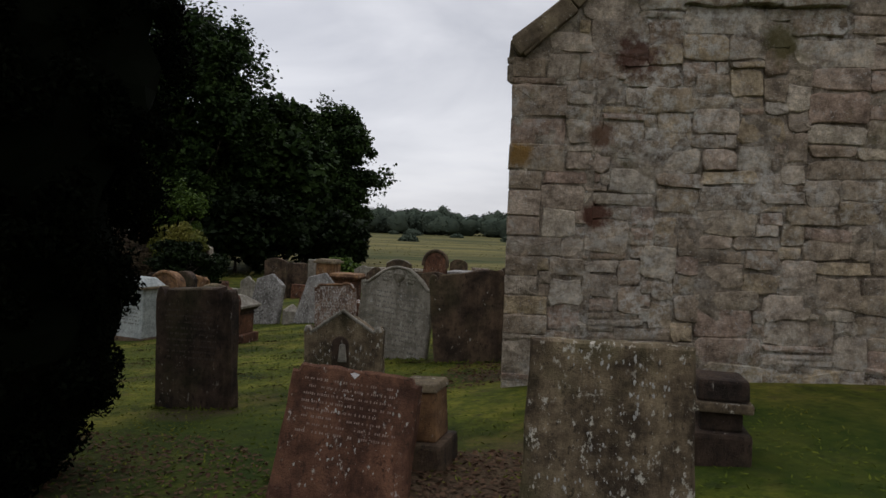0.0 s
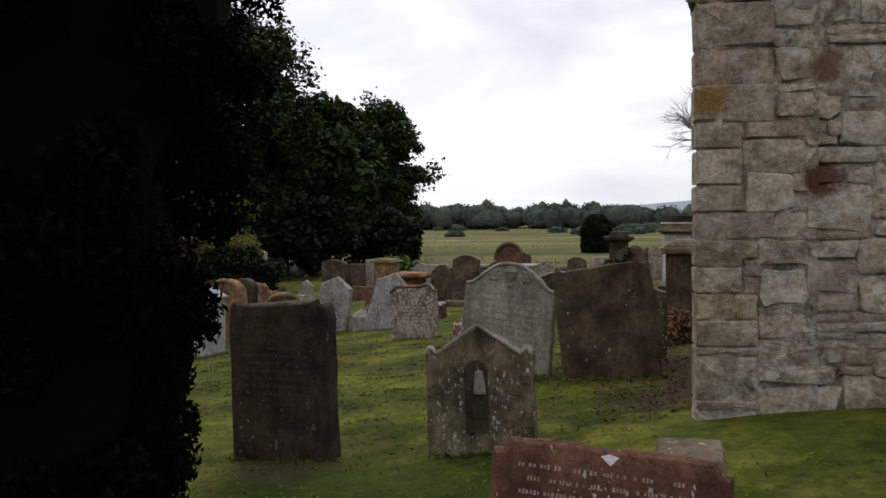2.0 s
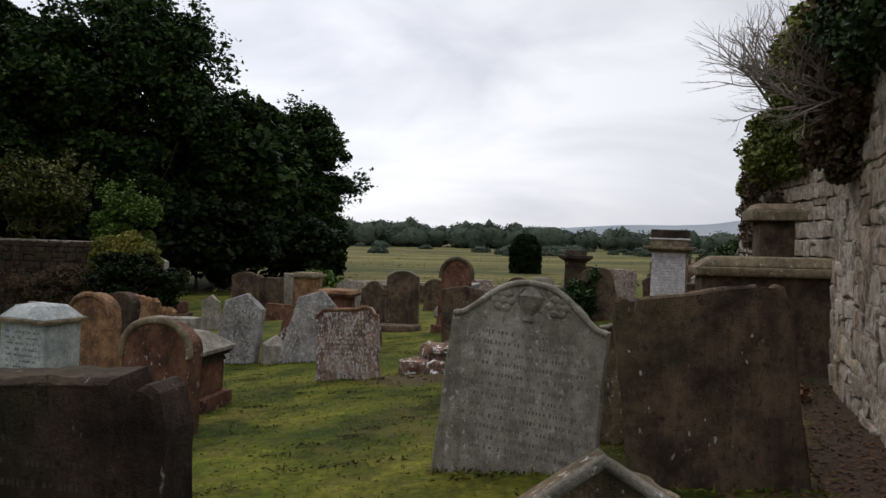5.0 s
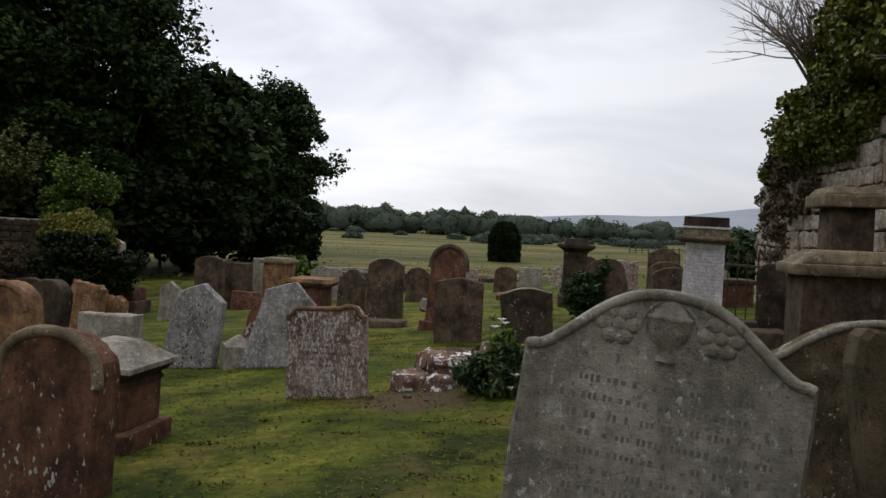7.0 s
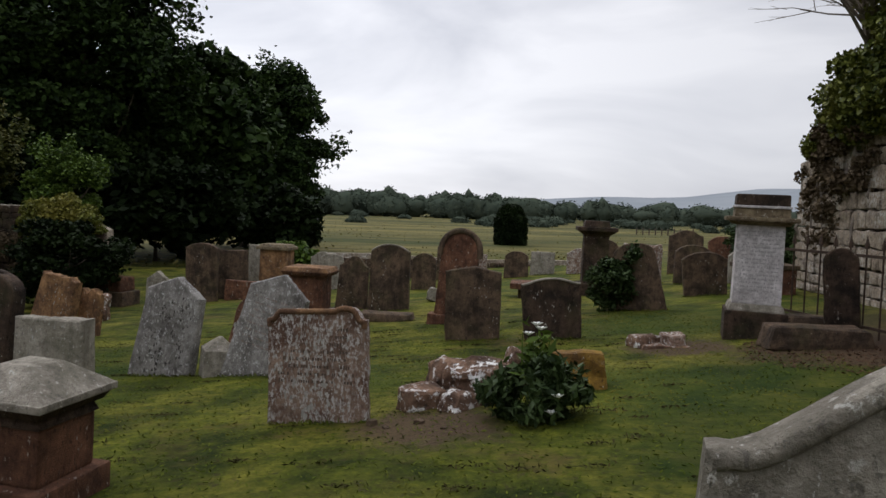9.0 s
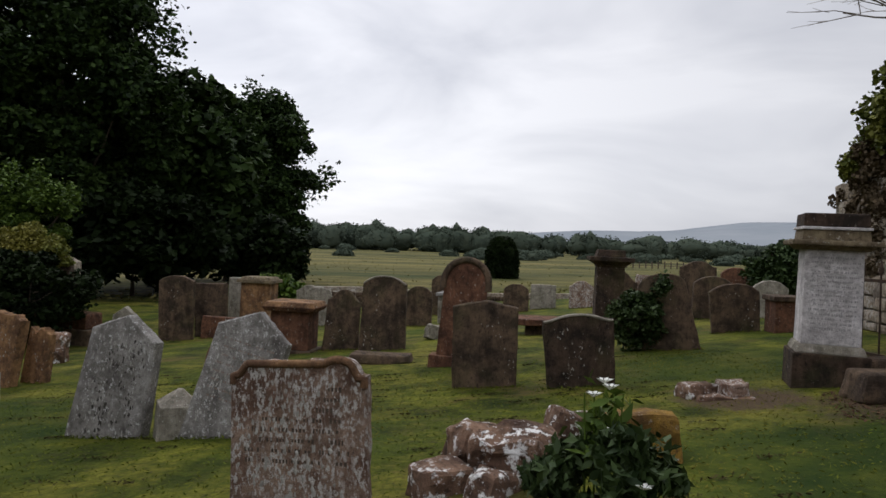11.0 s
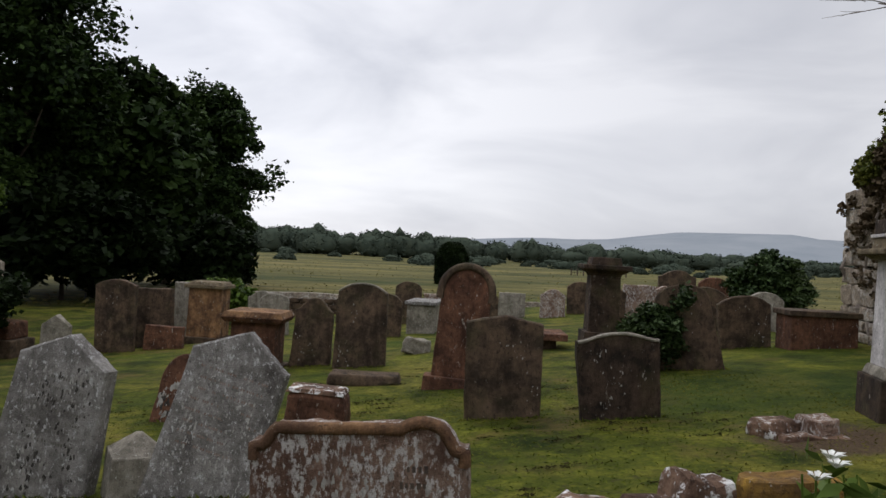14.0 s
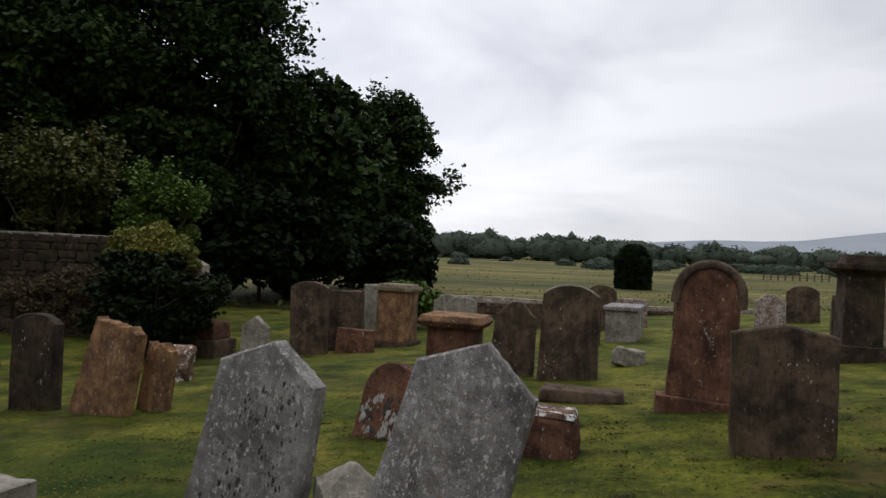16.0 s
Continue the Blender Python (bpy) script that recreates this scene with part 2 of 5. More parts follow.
def grass_mat():
    m, n, l, bs = graph("mown_grass")
    geo = n.new("ShaderNodeNewGeometry")
    pos = geo.outputs["Position"]
    c = ramp(n, l, noise_node(n, l, pos, 1.1, 6, 0.62), 0.36, 0.64, (0.022, 0.034, 0.004), (0.126, 0.137, 0.016))
    dry = ramp(n, l, noise_node(n, l, pos, 0.55, 5, 0.7), 0.50, 0.72, (0, 0, 0), (0.65, 0.65, 0.65))
    c = mix(n, l, dry, c, (0.225, 0.180, 0.045))
    fine = noise_node(n, l, pos, 38, 6, 0.75)
    c = mix(n, l, 0.75, c, ramp(n, l, fine, 0.32, 0.68, (0.72, 0.74, 0.70), (1.18, 1.18, 1.13)), "MULTIPLY")
    tuft = noise_node(n, l, pos, 6.5, 5, 0.65)
    c = mix(n, l, 0.85, c, ramp(n, l, tuft, 0.36, 0.62, (0.55, 0.62, 0.5), (1.12, 1.08, 1.0)), "MULTIPLY")
    c = mix(n, l, 0.8, c, ramp(n, l, noise_node(n, l, pos, 17, 5, 0.7), 0.36, 0.60, (0.55, 0.58, 0.5), (1.2, 1.18, 1.1)), "MULTIPLY")
    worn = ramp(n, l, noise_node(n, l, pos, 7.5, 6, 0.75), 0.56, 0.65, (0, 0, 0), (0.85, 0.85, 0.85))
    c = mix(n, l, worn, c, (0.040, 0.036, 0.014))
    thin = mix(n, l, 1.0, ramp(n, l, noise_node(n, l, pos, 1.6, 6, 0.72), 0.50, 0.64, (0, 0, 0), (0.6, 0.6, 0.6)), ramp(n, l, noise_node(n, l, pos, 0.35, 3, 0.6), 0.40, 0.58, (0, 0, 0), (1, 1, 1)), "MULTIPLY")
    c = mix(n, l, thin, c, (0.120, 0.082, 0.030))
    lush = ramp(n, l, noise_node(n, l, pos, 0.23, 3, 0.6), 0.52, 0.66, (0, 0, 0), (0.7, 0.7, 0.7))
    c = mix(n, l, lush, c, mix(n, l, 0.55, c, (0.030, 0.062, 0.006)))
    # bare soil along the foot of the church
    sx = n.new("ShaderNodeSeparateXYZ")
    l.new(pos, sx.inputs[0])
    mm = n.new("ShaderNodeMath")
    mm.operation = "MULTIPLY_ADD"
    mm.inputs[1].default_value, mm.inputs[2].default_value = -0.325, 2.60
    l.new(sx.outputs["Y"], mm.inputs[0])
    m2 = n.new("ShaderNodeMath")
    m2.operation = "ADD"
    l.new(sx.outputs["X"], m2.inputs[0])
    l.new(mm.outputs[0], m2.inputs[1])
    nz = n.new("ShaderNodeMath")
    nz.operation = "MULTIPLY_ADD"
    nz.inputs[1].default_value = 1.6
    l.new(noise_node(n, l, pos, 1.4, 5, 0.65), nz.inputs[0])
    l.new(m2.outputs[0], nz.inputs[2])
    soil = ramp(n, l, nz.outputs[0], 0.55, 0.85, (0, 0, 0), (1, 1, 1))
    rng = n.new("ShaderNodeMapRange")
    rng.inputs["From Min"].default_value, rng.inputs["From Max"].default_value = 7.0, 7.9
    l.new(sx.outputs["Y"], rng.inputs["Value"])
    rng2 = n.new("ShaderNodeMapRange")
    rng2.inputs["From Min"].default_value, rng2.inputs["From Max"].default_value = 22.0, 17.5
    l.new(sx.outputs["Y"], rng2.inputs["Value"])
    both = n.new("ShaderNodeMath")
    both.operation = "MULTIPLY"
    l.new(rng.outputs[0], both.inputs[0])
    l.new(rng2.outputs[0], both.inputs[1])
    soil = mix(n, l, 1.0, soil, both.outputs[0], "MULTIPLY")
    c = mix(n, l, soil, c, ramp(n, l, fine, 0.3, 0.7, (0.018, 0.012, 0.008), (0.095, 0.064, 0.044)))
    # trodden soil under the yew, by the front stones and round the rubble grave
    for px, py, pr in ((-2.25, 14.35, 0.95), (-3.2, 3.7, 1.7), (-0.1, 4.1, 0.95), (-2.8, 6.6, 0.6), (1.0, 17.9, 0.9), (2.3, 16.8, 1.3)):
        off = n.new("ShaderNodeVectorMath")
        off.operation = "DISTANCE"
        flat = n.new("ShaderNodeCombineXYZ")
        l.new(sx.outputs["X"], flat.inputs[0])
        l.new(sx.outputs["Y"], flat.inputs[1])
        l.new(flat.outputs[0], off.inputs[0])
        off.inputs[1].default_value = (px, py, 0)
        wob = n.new("ShaderNodeMath")
        wob.operation = "MULTIPLY_ADD"
        wob.inputs[1].default_value = 1.5 * pr
        l.new(noise_node(n, l, pos, 2.6, 6, 0.7), wob.inputs[0])
        l.new(off.outputs["Value"], wob.inputs[2])
        bare = n.new("ShaderNodeMapRange")
        bare.inputs["From Min"].default_value, bare.inputs["From Max"].default_value = 1.65 * pr, 1.25 * pr
        bare.inputs["To Max"].default_value = 0.9
        l.new(wob.outputs[0], bare.inputs["Value"])
        c = mix(n, l, bare.outputs[0], c, ramp(n, l, fine, 0.3, 0.7, (0.026, 0.016, 0.010), (0.120, 0.078, 0.052)))
    # lusher grass near the ruin and before the wood, with dimmer light painted in
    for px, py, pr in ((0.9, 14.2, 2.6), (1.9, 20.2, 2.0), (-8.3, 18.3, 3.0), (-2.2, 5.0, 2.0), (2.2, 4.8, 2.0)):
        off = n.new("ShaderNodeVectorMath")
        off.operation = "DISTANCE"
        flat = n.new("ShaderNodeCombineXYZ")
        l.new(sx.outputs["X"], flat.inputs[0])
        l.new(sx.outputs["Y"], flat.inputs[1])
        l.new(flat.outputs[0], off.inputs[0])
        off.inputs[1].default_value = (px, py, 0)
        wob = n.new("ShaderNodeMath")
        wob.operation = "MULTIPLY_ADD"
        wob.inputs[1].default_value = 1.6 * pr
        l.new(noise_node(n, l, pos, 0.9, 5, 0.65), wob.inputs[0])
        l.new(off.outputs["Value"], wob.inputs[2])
        lush_dim = n.new("ShaderNodeMapRange")
        lush_dim.inputs["From Min"].default_value, lush_dim.inputs["From Max"].default_value = 1.85 * pr, 1.35 * pr
        lush_dim.inputs["To Max"].default_value = 0.9
        l.new(wob.outputs[0], lush_dim.inputs["Value"])
        c = mix(n, l, lush_dim.outputs[0], c, mix(n, l, 0.7, c, (0.016, 0.036, 0.004)))
    # the rough pasture beyond the yard
    far = n.new("ShaderNodeMapRange")
    far.inputs["From Min"].default_value, far.inputs["From Max"].default_value = 52.0, 66.0
    l.new(sx.outputs["Y"], far.inputs["Value"])
    mp = n.new("ShaderNodeMapping")
    mp.inputs["Scale"].default_value = (0.02, 0.07, 1)
    l.new(pos, mp.inputs["Vector"])
    past = ramp(n, l, noise_node(n, l, mp.outputs["Vector"], 1.0, 7, 0.65), 0.36, 0.64, (0.036, 0.046, 0.011), (0.165, 0.135, 0.048))
    mp2 = n.new("ShaderNodeMapping")
    mp2.inputs["Scale"].default_value = (0.16, 0.55, 1)
    l.new(pos, mp2.inputs["Vector"])
    past = mix(n, l, 0.8, past, ramp(n, l, noise_node(n, l, mp2.outputs["Vector"], 1.0, 6, 0.7), 0.40, 0.60, (0.42, 0.50, 0.36), (1.25, 1.22, 1.15)), "MULTIPLY")
    c = mix(n, l, far.outputs[0], c, past)
    l.new(c, bs.inputs["Base Color"])
    bs.inputs["Roughness"].default_value, bs.inputs["Specular IOR Level"].default_value = 0.95, 0.12
    bump(n, l, bs, mix(n, l, 0.4, fine, noise_node(n, l, pos, 9, 5, 0.6)), 0.6, 0.04)
    return m


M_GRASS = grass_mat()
M_WALL = rubble_mat("rubble_sandstone")
M_MORTAR = rubble_mat("lime_mortar", True)
M_RED = stone_mat("red_sandstone", (0.205, 0.100, 0.060), (0.078, 0.038, 0.025), (0.46, 0.42, 0.37), 0.34, 20, 0.65, drip=0.7)
M_BROWN = stone_mat("brown_sandstone", (0.150, 0.103, 0.068), (0.045, 0.032, 0.023), (0.34, 0.30, 0.24), 0.05, 18, 0.65, moss=0.3, drip=0.7)
M_DARK = stone_mat("blackened_sandstone", (0.092, 0.061, 0.042), (0.024, 0.017, 0.013), (0.32, 0.29, 0.25), 0.22, 18, 0.7, moss=0.3, drip=0.8)
M_GREY = stone_mat("grey_sandstone", (0.385, 0.355, 0.30), (0.205, 0.188, 0.153), (0.50, 0.48, 0.43), 0.45, 26, 0.55, moss=0.25, drip=0.4)
M_GRANITE = stone_mat("pale_grey_stone", (0.335, 0.322, 0.305), (0.155, 0.145, 0.136), (0.52, 0.51, 0.495), 0.70, 30, 0.45, drip=0.4)
M_LICHEN = stone_mat("lichened_red_sandstone", (0.33, 0.235, 0.18), (0.145, 0.085, 0.06), (0.50, 0.47, 0.44), 1.05, 34, 0.5, drip=0.6)
M_MOSSY = stone_mat("mossy_sandstone", (0.285, 0.22, 0.14), (0.072, 0.052, 0.034), (0.54, 0.50, 0.42), 0.55, 20, 0.75, moss=0.55, drip=0.5)
M_ORANGE = stone_mat("orange_sandstone", (0.36, 0.205, 0.10), (0.13, 0.072, 0.042), (0.46, 0.42, 0.35), 0.3, 16, 0.7, drip=0.6)
M_WHITE = stone_mat("weathered_marble", (0.70, 0.675, 0.68), (0.52, 0.495, 0.50), (0.78, 0.77, 0.75), 0.4, 18, 0.22)
M_BLUEISH = stone_mat("pale_painted_stone", (0.50, 0.54, 0.53), (0.33, 0.37, 0.365), (0.63, 0.65, 0.63), 0.4, 18, 0.3)
M_COPING = stone_mat("olive_coping_stone", (0.25, 0.20, 0.125), (0.13, 0.10, 0.065), (0.44, 0.42, 0.36), 0.4, 14, 0.45)
M_YELLOW = stone_mat("ochre_lichen_stone", (0.34, 0.20, 0.035), (0.15, 0.085, 0.035), (0.48, 0.46, 0.42), 0.3, 14, 0.3)
M_RUBBLE = stone_mat("white_spotted_rubble", (0.25, 0.155, 0.105), (0.075, 0.045, 0.032), (0.80, 0.79, 0.77), 0.85, 9, 0.3)
M_CUT_DARK = plain_mat("weathered_lettering", (0.10, 0.093, 0.08), (0.20, 0.185, 0.165), 30)
M_CUT_GREY = plain_mat("shallow_grey_lettering", (0.26, 0.25, 0.245), (0.40, 0.39, 0.38), 30)
M_CUT_PALE = plain_mat("pale_lettering", (0.16, 0.10, 0.08), (0.32, 0.245, 0.205), 14)
M_CUT_RED = plain_mat("worn_red_lettering", (0.055, 0.042, 0.034), (0.11, 0.085, 0.065), 30)
M_BARK = plain_mat("bark", (0.045, 0.035, 0.026), (0.11, 0.09, 0.07), 9, 0.95, 0.1, 0.9, 30)
M_TWIG = plain_mat("dead_twigs", (0.16, 0.13, 0.11), (0.30, 0.26, 0.22), 9, 0.95)
M_IRON = plain_mat("rusted_iron", (0.035, 0.028, 0.024), (0.09, 0.055, 0.035), 30, 0.75)
M_WOOD = leaf_mat("woodland_leaves", (0.006, 0.013, 0.004), (0.030, 0.055, 0.012), (0.045, 0.072, 0.016), 0.6, 0.08)
# Leaf colour darkened to paint canopy shade on undergrowth; also the dark columnar yew.
M_DARK_SHADED_LEAF = leaf_mat("dark_shaded_leaves", (0.003, 0.006, 0.002), (0.011, 0.020, 0.005), (0.014, 0.024, 0.006), 0.6, 0.06)
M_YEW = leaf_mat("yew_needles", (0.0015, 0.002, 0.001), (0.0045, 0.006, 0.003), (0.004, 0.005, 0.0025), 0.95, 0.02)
M_BUSH = leaf_mat("fresh_leaves", (0.022, 0.046, 0.008), (0.095, 0.150, 0.022), (0.10, 0.14, 0.024))
M_ELDER = leaf_mat("yellowing_leaves", (0.018, 0.028, 0.008), (0.105, 0.110, 0.028), (0.14, 0.12, 0.034))
M_IVY = leaf_mat("ivy_leaves", (0.030, 0.045, 0.009), (0.145, 0.160, 0.030), (0.22, 0.185, 0.036), 0.5)
M_IVY_DRY = leaf_mat("dry_ivy", (0.055, 0.040, 0.024), (0.135, 0.10, 0.062), (0.09, 0.07, 0.045), 0.8, 0.05)
M_SHRUB = leaf_mat("dark_shrub_leaves", (0.014, 0.027, 0.009), (0.045, 0.072, 0.022), (0.05, 0.07, 0.02))
# Greyed, pale leaf colour: the haze of distance is mixed into the tones.
M_FAR_HAZED = leaf_mat("hazed_woodland", (0.046, 0.060, 0.046), (0.062, 0.078, 0.058), (0.072, 0.084, 0.058), 0.95, 0.0)
M_CRUST = plain_mat("lichen_crust", (0.22, 0.205, 0.18), (0.48, 0.465, 0.43), 12)
M_SOOT = plain_mat("black_lichen", (0.028, 0.025, 0.022), (0.075, 0.068, 0.06), 25)
M_PETAL = plain_mat("white_petals", (0.75, 0.75, 0.70), (0.85, 0.85, 0.82), 20, 0.6)
M_BLADE = leaf_mat("grass_blades", (0.032, 0.050, 0.008), (0.115, 0.135, 0.020), (0.19, 0.155, 0.036), 0.9, 0.03)
M_CLIPPED = leaf_mat("withered_clippings", (0.022, 0.022, 0.009), (0.060, 0.054, 0.020), (0.07, 0.055, 0.025), 0.9, 0.03)
M_RUSH = leaf_mat("rough_grass_tufts", (0.085, 0.088, 0.028), (0.15, 0.135, 0.046), (0.18, 0.145, 0.06), 0.95, 0.0)
M_BRACKEN = leaf_mat("dead_bracken", (0.09, 0.045, 0.025), (0.21, 0.12, 0.07), (0.15, 0.10, 0.06), 0.9)
M_LITTER = leaf_mat("leaf_litter", (0.035, 0.020, 0.012), (0.110, 0.062, 0.036), (0.07, 0.042, 0.026), 0.9)
# Atmospheric haze is put into the hills' blue-grey base colour.
M_HILL_HAZED = plain_mat("hazed_hills", (0.21, 0.235, 0.26), (0.27, 0.29, 0.31), 0.004, 1.0, 0.0, 0.0, 0.01)


# ---- building helpers ----
def mesh_of(name, bm, material, shade=False):
    me = bpy.data.meshes.new(name)
    bm.normal_update()
    bm.to_mesh(me)
    bm.free()
    me.materials.append(material)
    if shade:
        me.polygons.foreach_set("use_smooth", [True] * len(me.polygons))
    return me


def part(name, bm, material, parent=None, label="", m=None, shade=False):
    """One mesh object out of a bmesh, under a thing or at top level."""
    ob = new(name, mesh_of(name, bm, material, shade))
    if parent is not None:
        ob.parent = parent
    if m is not None:
        ob.matrix_basis = m
    return tagged(ob, label)


def add_box(bm, cx, cy, z0, w, d, h, bev=0.0, top=1.0, rough=0.0, cuts=0, seed=0):
    """A box on z0; top: the scale of its upper face; rough: how far its faces are broken."""
    geom = bmesh.ops.create_cube(bm, size=1.0)["verts"]
    for v in geom:
        s = top if v.co.z > 0 else 1.0
        v.co = Vector((cx + v.co.x * w * s, cy + v.co.y * d * s, z0 + (v.co.z + 0.5) * h))
    edges = list({e for v in geom for e in v.link_edges})
    faces = list({f for v in geom for f in v.link_faces})
    if bev:
        bmesh.ops.bevel(bm, geom=edges, offset=bev, segments=2, affect="EDGES", profile=0.6)
    if cuts:
        edges = [e for e in bm.edges if e.is_valid]
        bmesh.ops.subdivide_edges(bm, edges=edges, cuts=cuts, use_grid_fill=True)
    if rough:
        for v in bm.verts:
            q = v.co * 6.0 + Vector((seed * 3.1, seed * 1.7, seed))
            v.co += rough * Vector((noise.noise(q), noise.noise(q + Vector((9, 0, 0))), noise.noise(q + Vector((0, 9, 0)))))


def top_line(kind, u, k):
    """Height of a headstone's upper edge above its shoulders, from 0 to 1, at u from -1 to 1 across it."""
    a = abs(u)
    if kind == "arch":
        return math.sqrt(max(0.0, 1 - u * u))
    if kind == "low_arch":
        return 1 - a ** 2.4
    if kind == "gable":
        return 1 - a
    if kind == "eared":
        if a > 0.86:
            return 0.34 + 0.16 * math.sqrt(max(0.0, 1 - ((a - 0.93) / 0.07) ** 2))
        return 0.30 + 0.70 * (1 - a / 0.86)
    if kind == "ogee":
        if a > 0.93:
            return 0.10 - (a - 0.93) * 0.6
        q = a / 0.93
        return 0.08 + 0.92 * (0.5 + 0.5 * math.cos(math.pi * min(1.0, q ** 1.25))) ** 0.75
    if kind == "scroll":
        if u > 0.40:
            return 0.68 + 0.32 * math.sin(math.pi * min(1.0, (u - 0.40) / 0.42)) ** 0.7 if u < 0.80 else 0.68 * (1 - smooth(0.80, 0.93, u)) + 0.05
        return 0.05 + 0.63 * smooth(-0.93, -0.76, u) + 0.06 * smooth(-0.5, 0.2, u)
    if kind == "baroque":
        if a > 0.78:
            return 0.10 + 0.75 * math.sqrt(max(0.0, 1 - ((a - 0.885) / 0.115) ** 2))
        if a > 0.70:
            return 0.22
        return 0.86 + 0.14 * u
    if kind == "notched":
        return 0.12 if a > 0.87 else 0.9 + 0.06 * noise.noise((u * 2.5, k, 0.7))
    if kind == "double":
        return 0.35 + 0.65 * abs(math.cos(math.pi * u)) ** 0.7 if a < 0.97 else 0.2
    if kind == "broken":
        return 0.5 + 0.5 * noise.noise((u * 2.2, k, 0.3)) + 0.25 * noise.noise((u * 7.0, k, 1.3))
    return 0.92 + 0.08 * noise.noise((u * 1.7, k, 0.7))


def slab_line(kind, w, wt, h, rise, k, count=44):
    """The outline of a headstone: (x, z) from its left foot over the top to its right foot."""
    pts = []
    for i in range(8):
        q = i / 8
        pts.append((-(w + (wt - w) * q) / 2, -0.25 + (h - rise + 0.25) * q))
    for i in range(count + 1):
        u = -1 + 2 * i / count
        pts.append((u * wt / 2, h - rise + rise * top_line(kind, u, k)))
    for i in range(7, -1, -1):
        q = i / 8
        pts.append(((w + (wt - w) * q) / 2, -0.25 + (h - rise + 0.25) * q))
    return pts


def slab_mesh(kind, w, wt, h, rise, thick, k, bev=0.016, wear=0.013):
    bm = bmesh.new()
    line = slab_line(kind, w, wt, h, rise, k)
    rings = []
    for y, inset in ((thick / 2, bev), (thick / 2 - bev, 0), (-thick / 2 + bev, 0), (-thick / 2, bev)):
        ring = []
        for x, z in line:
            fx, fz = 1 - 2 * inset / w, 1 - inset / h
            q = Vector((x * 5 + k, y * 5, z * 5))
            j = wear * noise.noise(q) + 0.6 * wear * noise.noise(q * 3.7)
            ring.append(bm.verts.new((x * fx + j, y + 0.3 * j, (z * fz if z > 0 else z) + j)))
        rings.append(ring)
    count = len(line)
    for a, b in zip(rings, rings[1:]):
        for i in range(count):
            bm.faces.new((a[i], a[(i + 1) % count], b[(i + 1) % count], b[i]))
    caps = [bm.faces.new(list(reversed(rings[0]))), bm.faces.new(rings[3])]
    bmesh.ops.triangulate(bm, faces=caps)
    bmesh.ops.recalc_face_normals(bm, faces=bm.faces)
    return bm


def lettering(w, y, z0, z1, rows, rng, glyph=0.030, ragged=0.15):
    """Worn lines of cut letters, too worn to read: short bars."""
    bm = bmesh.new()
    step = (z1 - z0) / rows
    for r in range(rows):
        z = z1 - (r + 0.5) * step
        x = -w / 2 + rng.uniform(0, ragged) * w
        end = w / 2 - rng.uniform(0, ragged) * w
        while x < end:
            word = rng.randint(2, 6)
            for _ in range(word):
                if x > end:
                    break
                gw = glyph * rng.uniform(0.45, 0.8)
                if rng.random() < 0.8:
                    hh = glyph * rng.uniform(0.6, 1.05)
                    add_box(bm, x + gw / 2, y, z - hh / 2, gw * 0.75, 0.004, hh)
                x += gw + glyph * 0.18
            x += glyph * 0.6
    return bm


def rim(kind, w, wt, h, rise, y, k, radius, inset=0.0, side=0.0):
    """A rolled moulding along a headstone's upper edge."""
    line = [p for p in slab_line(kind, w, wt, h, rise, k)][8:-8]
    if side:
        line = [(-wt / 2, h - rise - side)] + line + [(wt / 2, h - rise - side)]
    bm = bmesh.new()
    prev = None
    for i, (x, z) in enumerate(line):
        x *= 1 - 2 * inset / wt
        z -= inset
        a, b = line[max(0, i - 1)], line[min(len(line) - 1, i + 1)]
        t = Vector((b[0] - a[0], 0, b[1] - a[1])).normalized()
        nrm = Vector((-t.z, 0, t.x))
        ring = []
        for j in range(6):
            g = j * math.pi / 3
            ring.append(bm.verts.new(Vector((x, y, z)) + radius * (math.cos(g) * nrm + math.sin(g) * Vector((0, 1, 0)))))
        if prev:
            for j in range(6):
                bm.faces.new((prev[j], prev[(j + 1) % 6], ring[(j + 1) % 6], ring[j]))
        prev = ring
    return bm


def crusts(w, y, z0, z1, count, size, rng, drip=2.0):
    """Patches of lichen, a few millimetres thick, scattered over a stone's face."""
    bm = bmesh.new()
    hearts = [(rng.uniform(-0.42, 0.42) * w, rng.uniform(z0, z1)) for _ in range(max(3, count // 7))]
    for _ in range(count):
        hx, hz = rng.choice(hearts)
        cx, cz = hx + rng.gauss(0, 0.07) * w, hz + rng.gauss(0, 0.09) * (z1 - z0)
        if abs(cx) > 0.46 * w or not z0 < cz < z1:
            continue
        r = size * rng.uniform(0.35, 1.0) ** 2
        ring = []
        for i in range(9):
            g = i * 2 * math.pi / 9
            q = r * rng.uniform(0.35, 1.2)
            ring.append(bm.verts.new((cx + q * math.cos(g), y, cz + q * drip * math.sin(g))))
        top = bm.verts.new((cx, y - 0.004, cz))
        for i in range(9):
            bm.faces.new((ring[i], ring[(i + 1) % 9], top))
    bmesh.ops.recalc_face_normals(bm, faces=bm.faces)
    return bm


STONE_COUNT = [0]


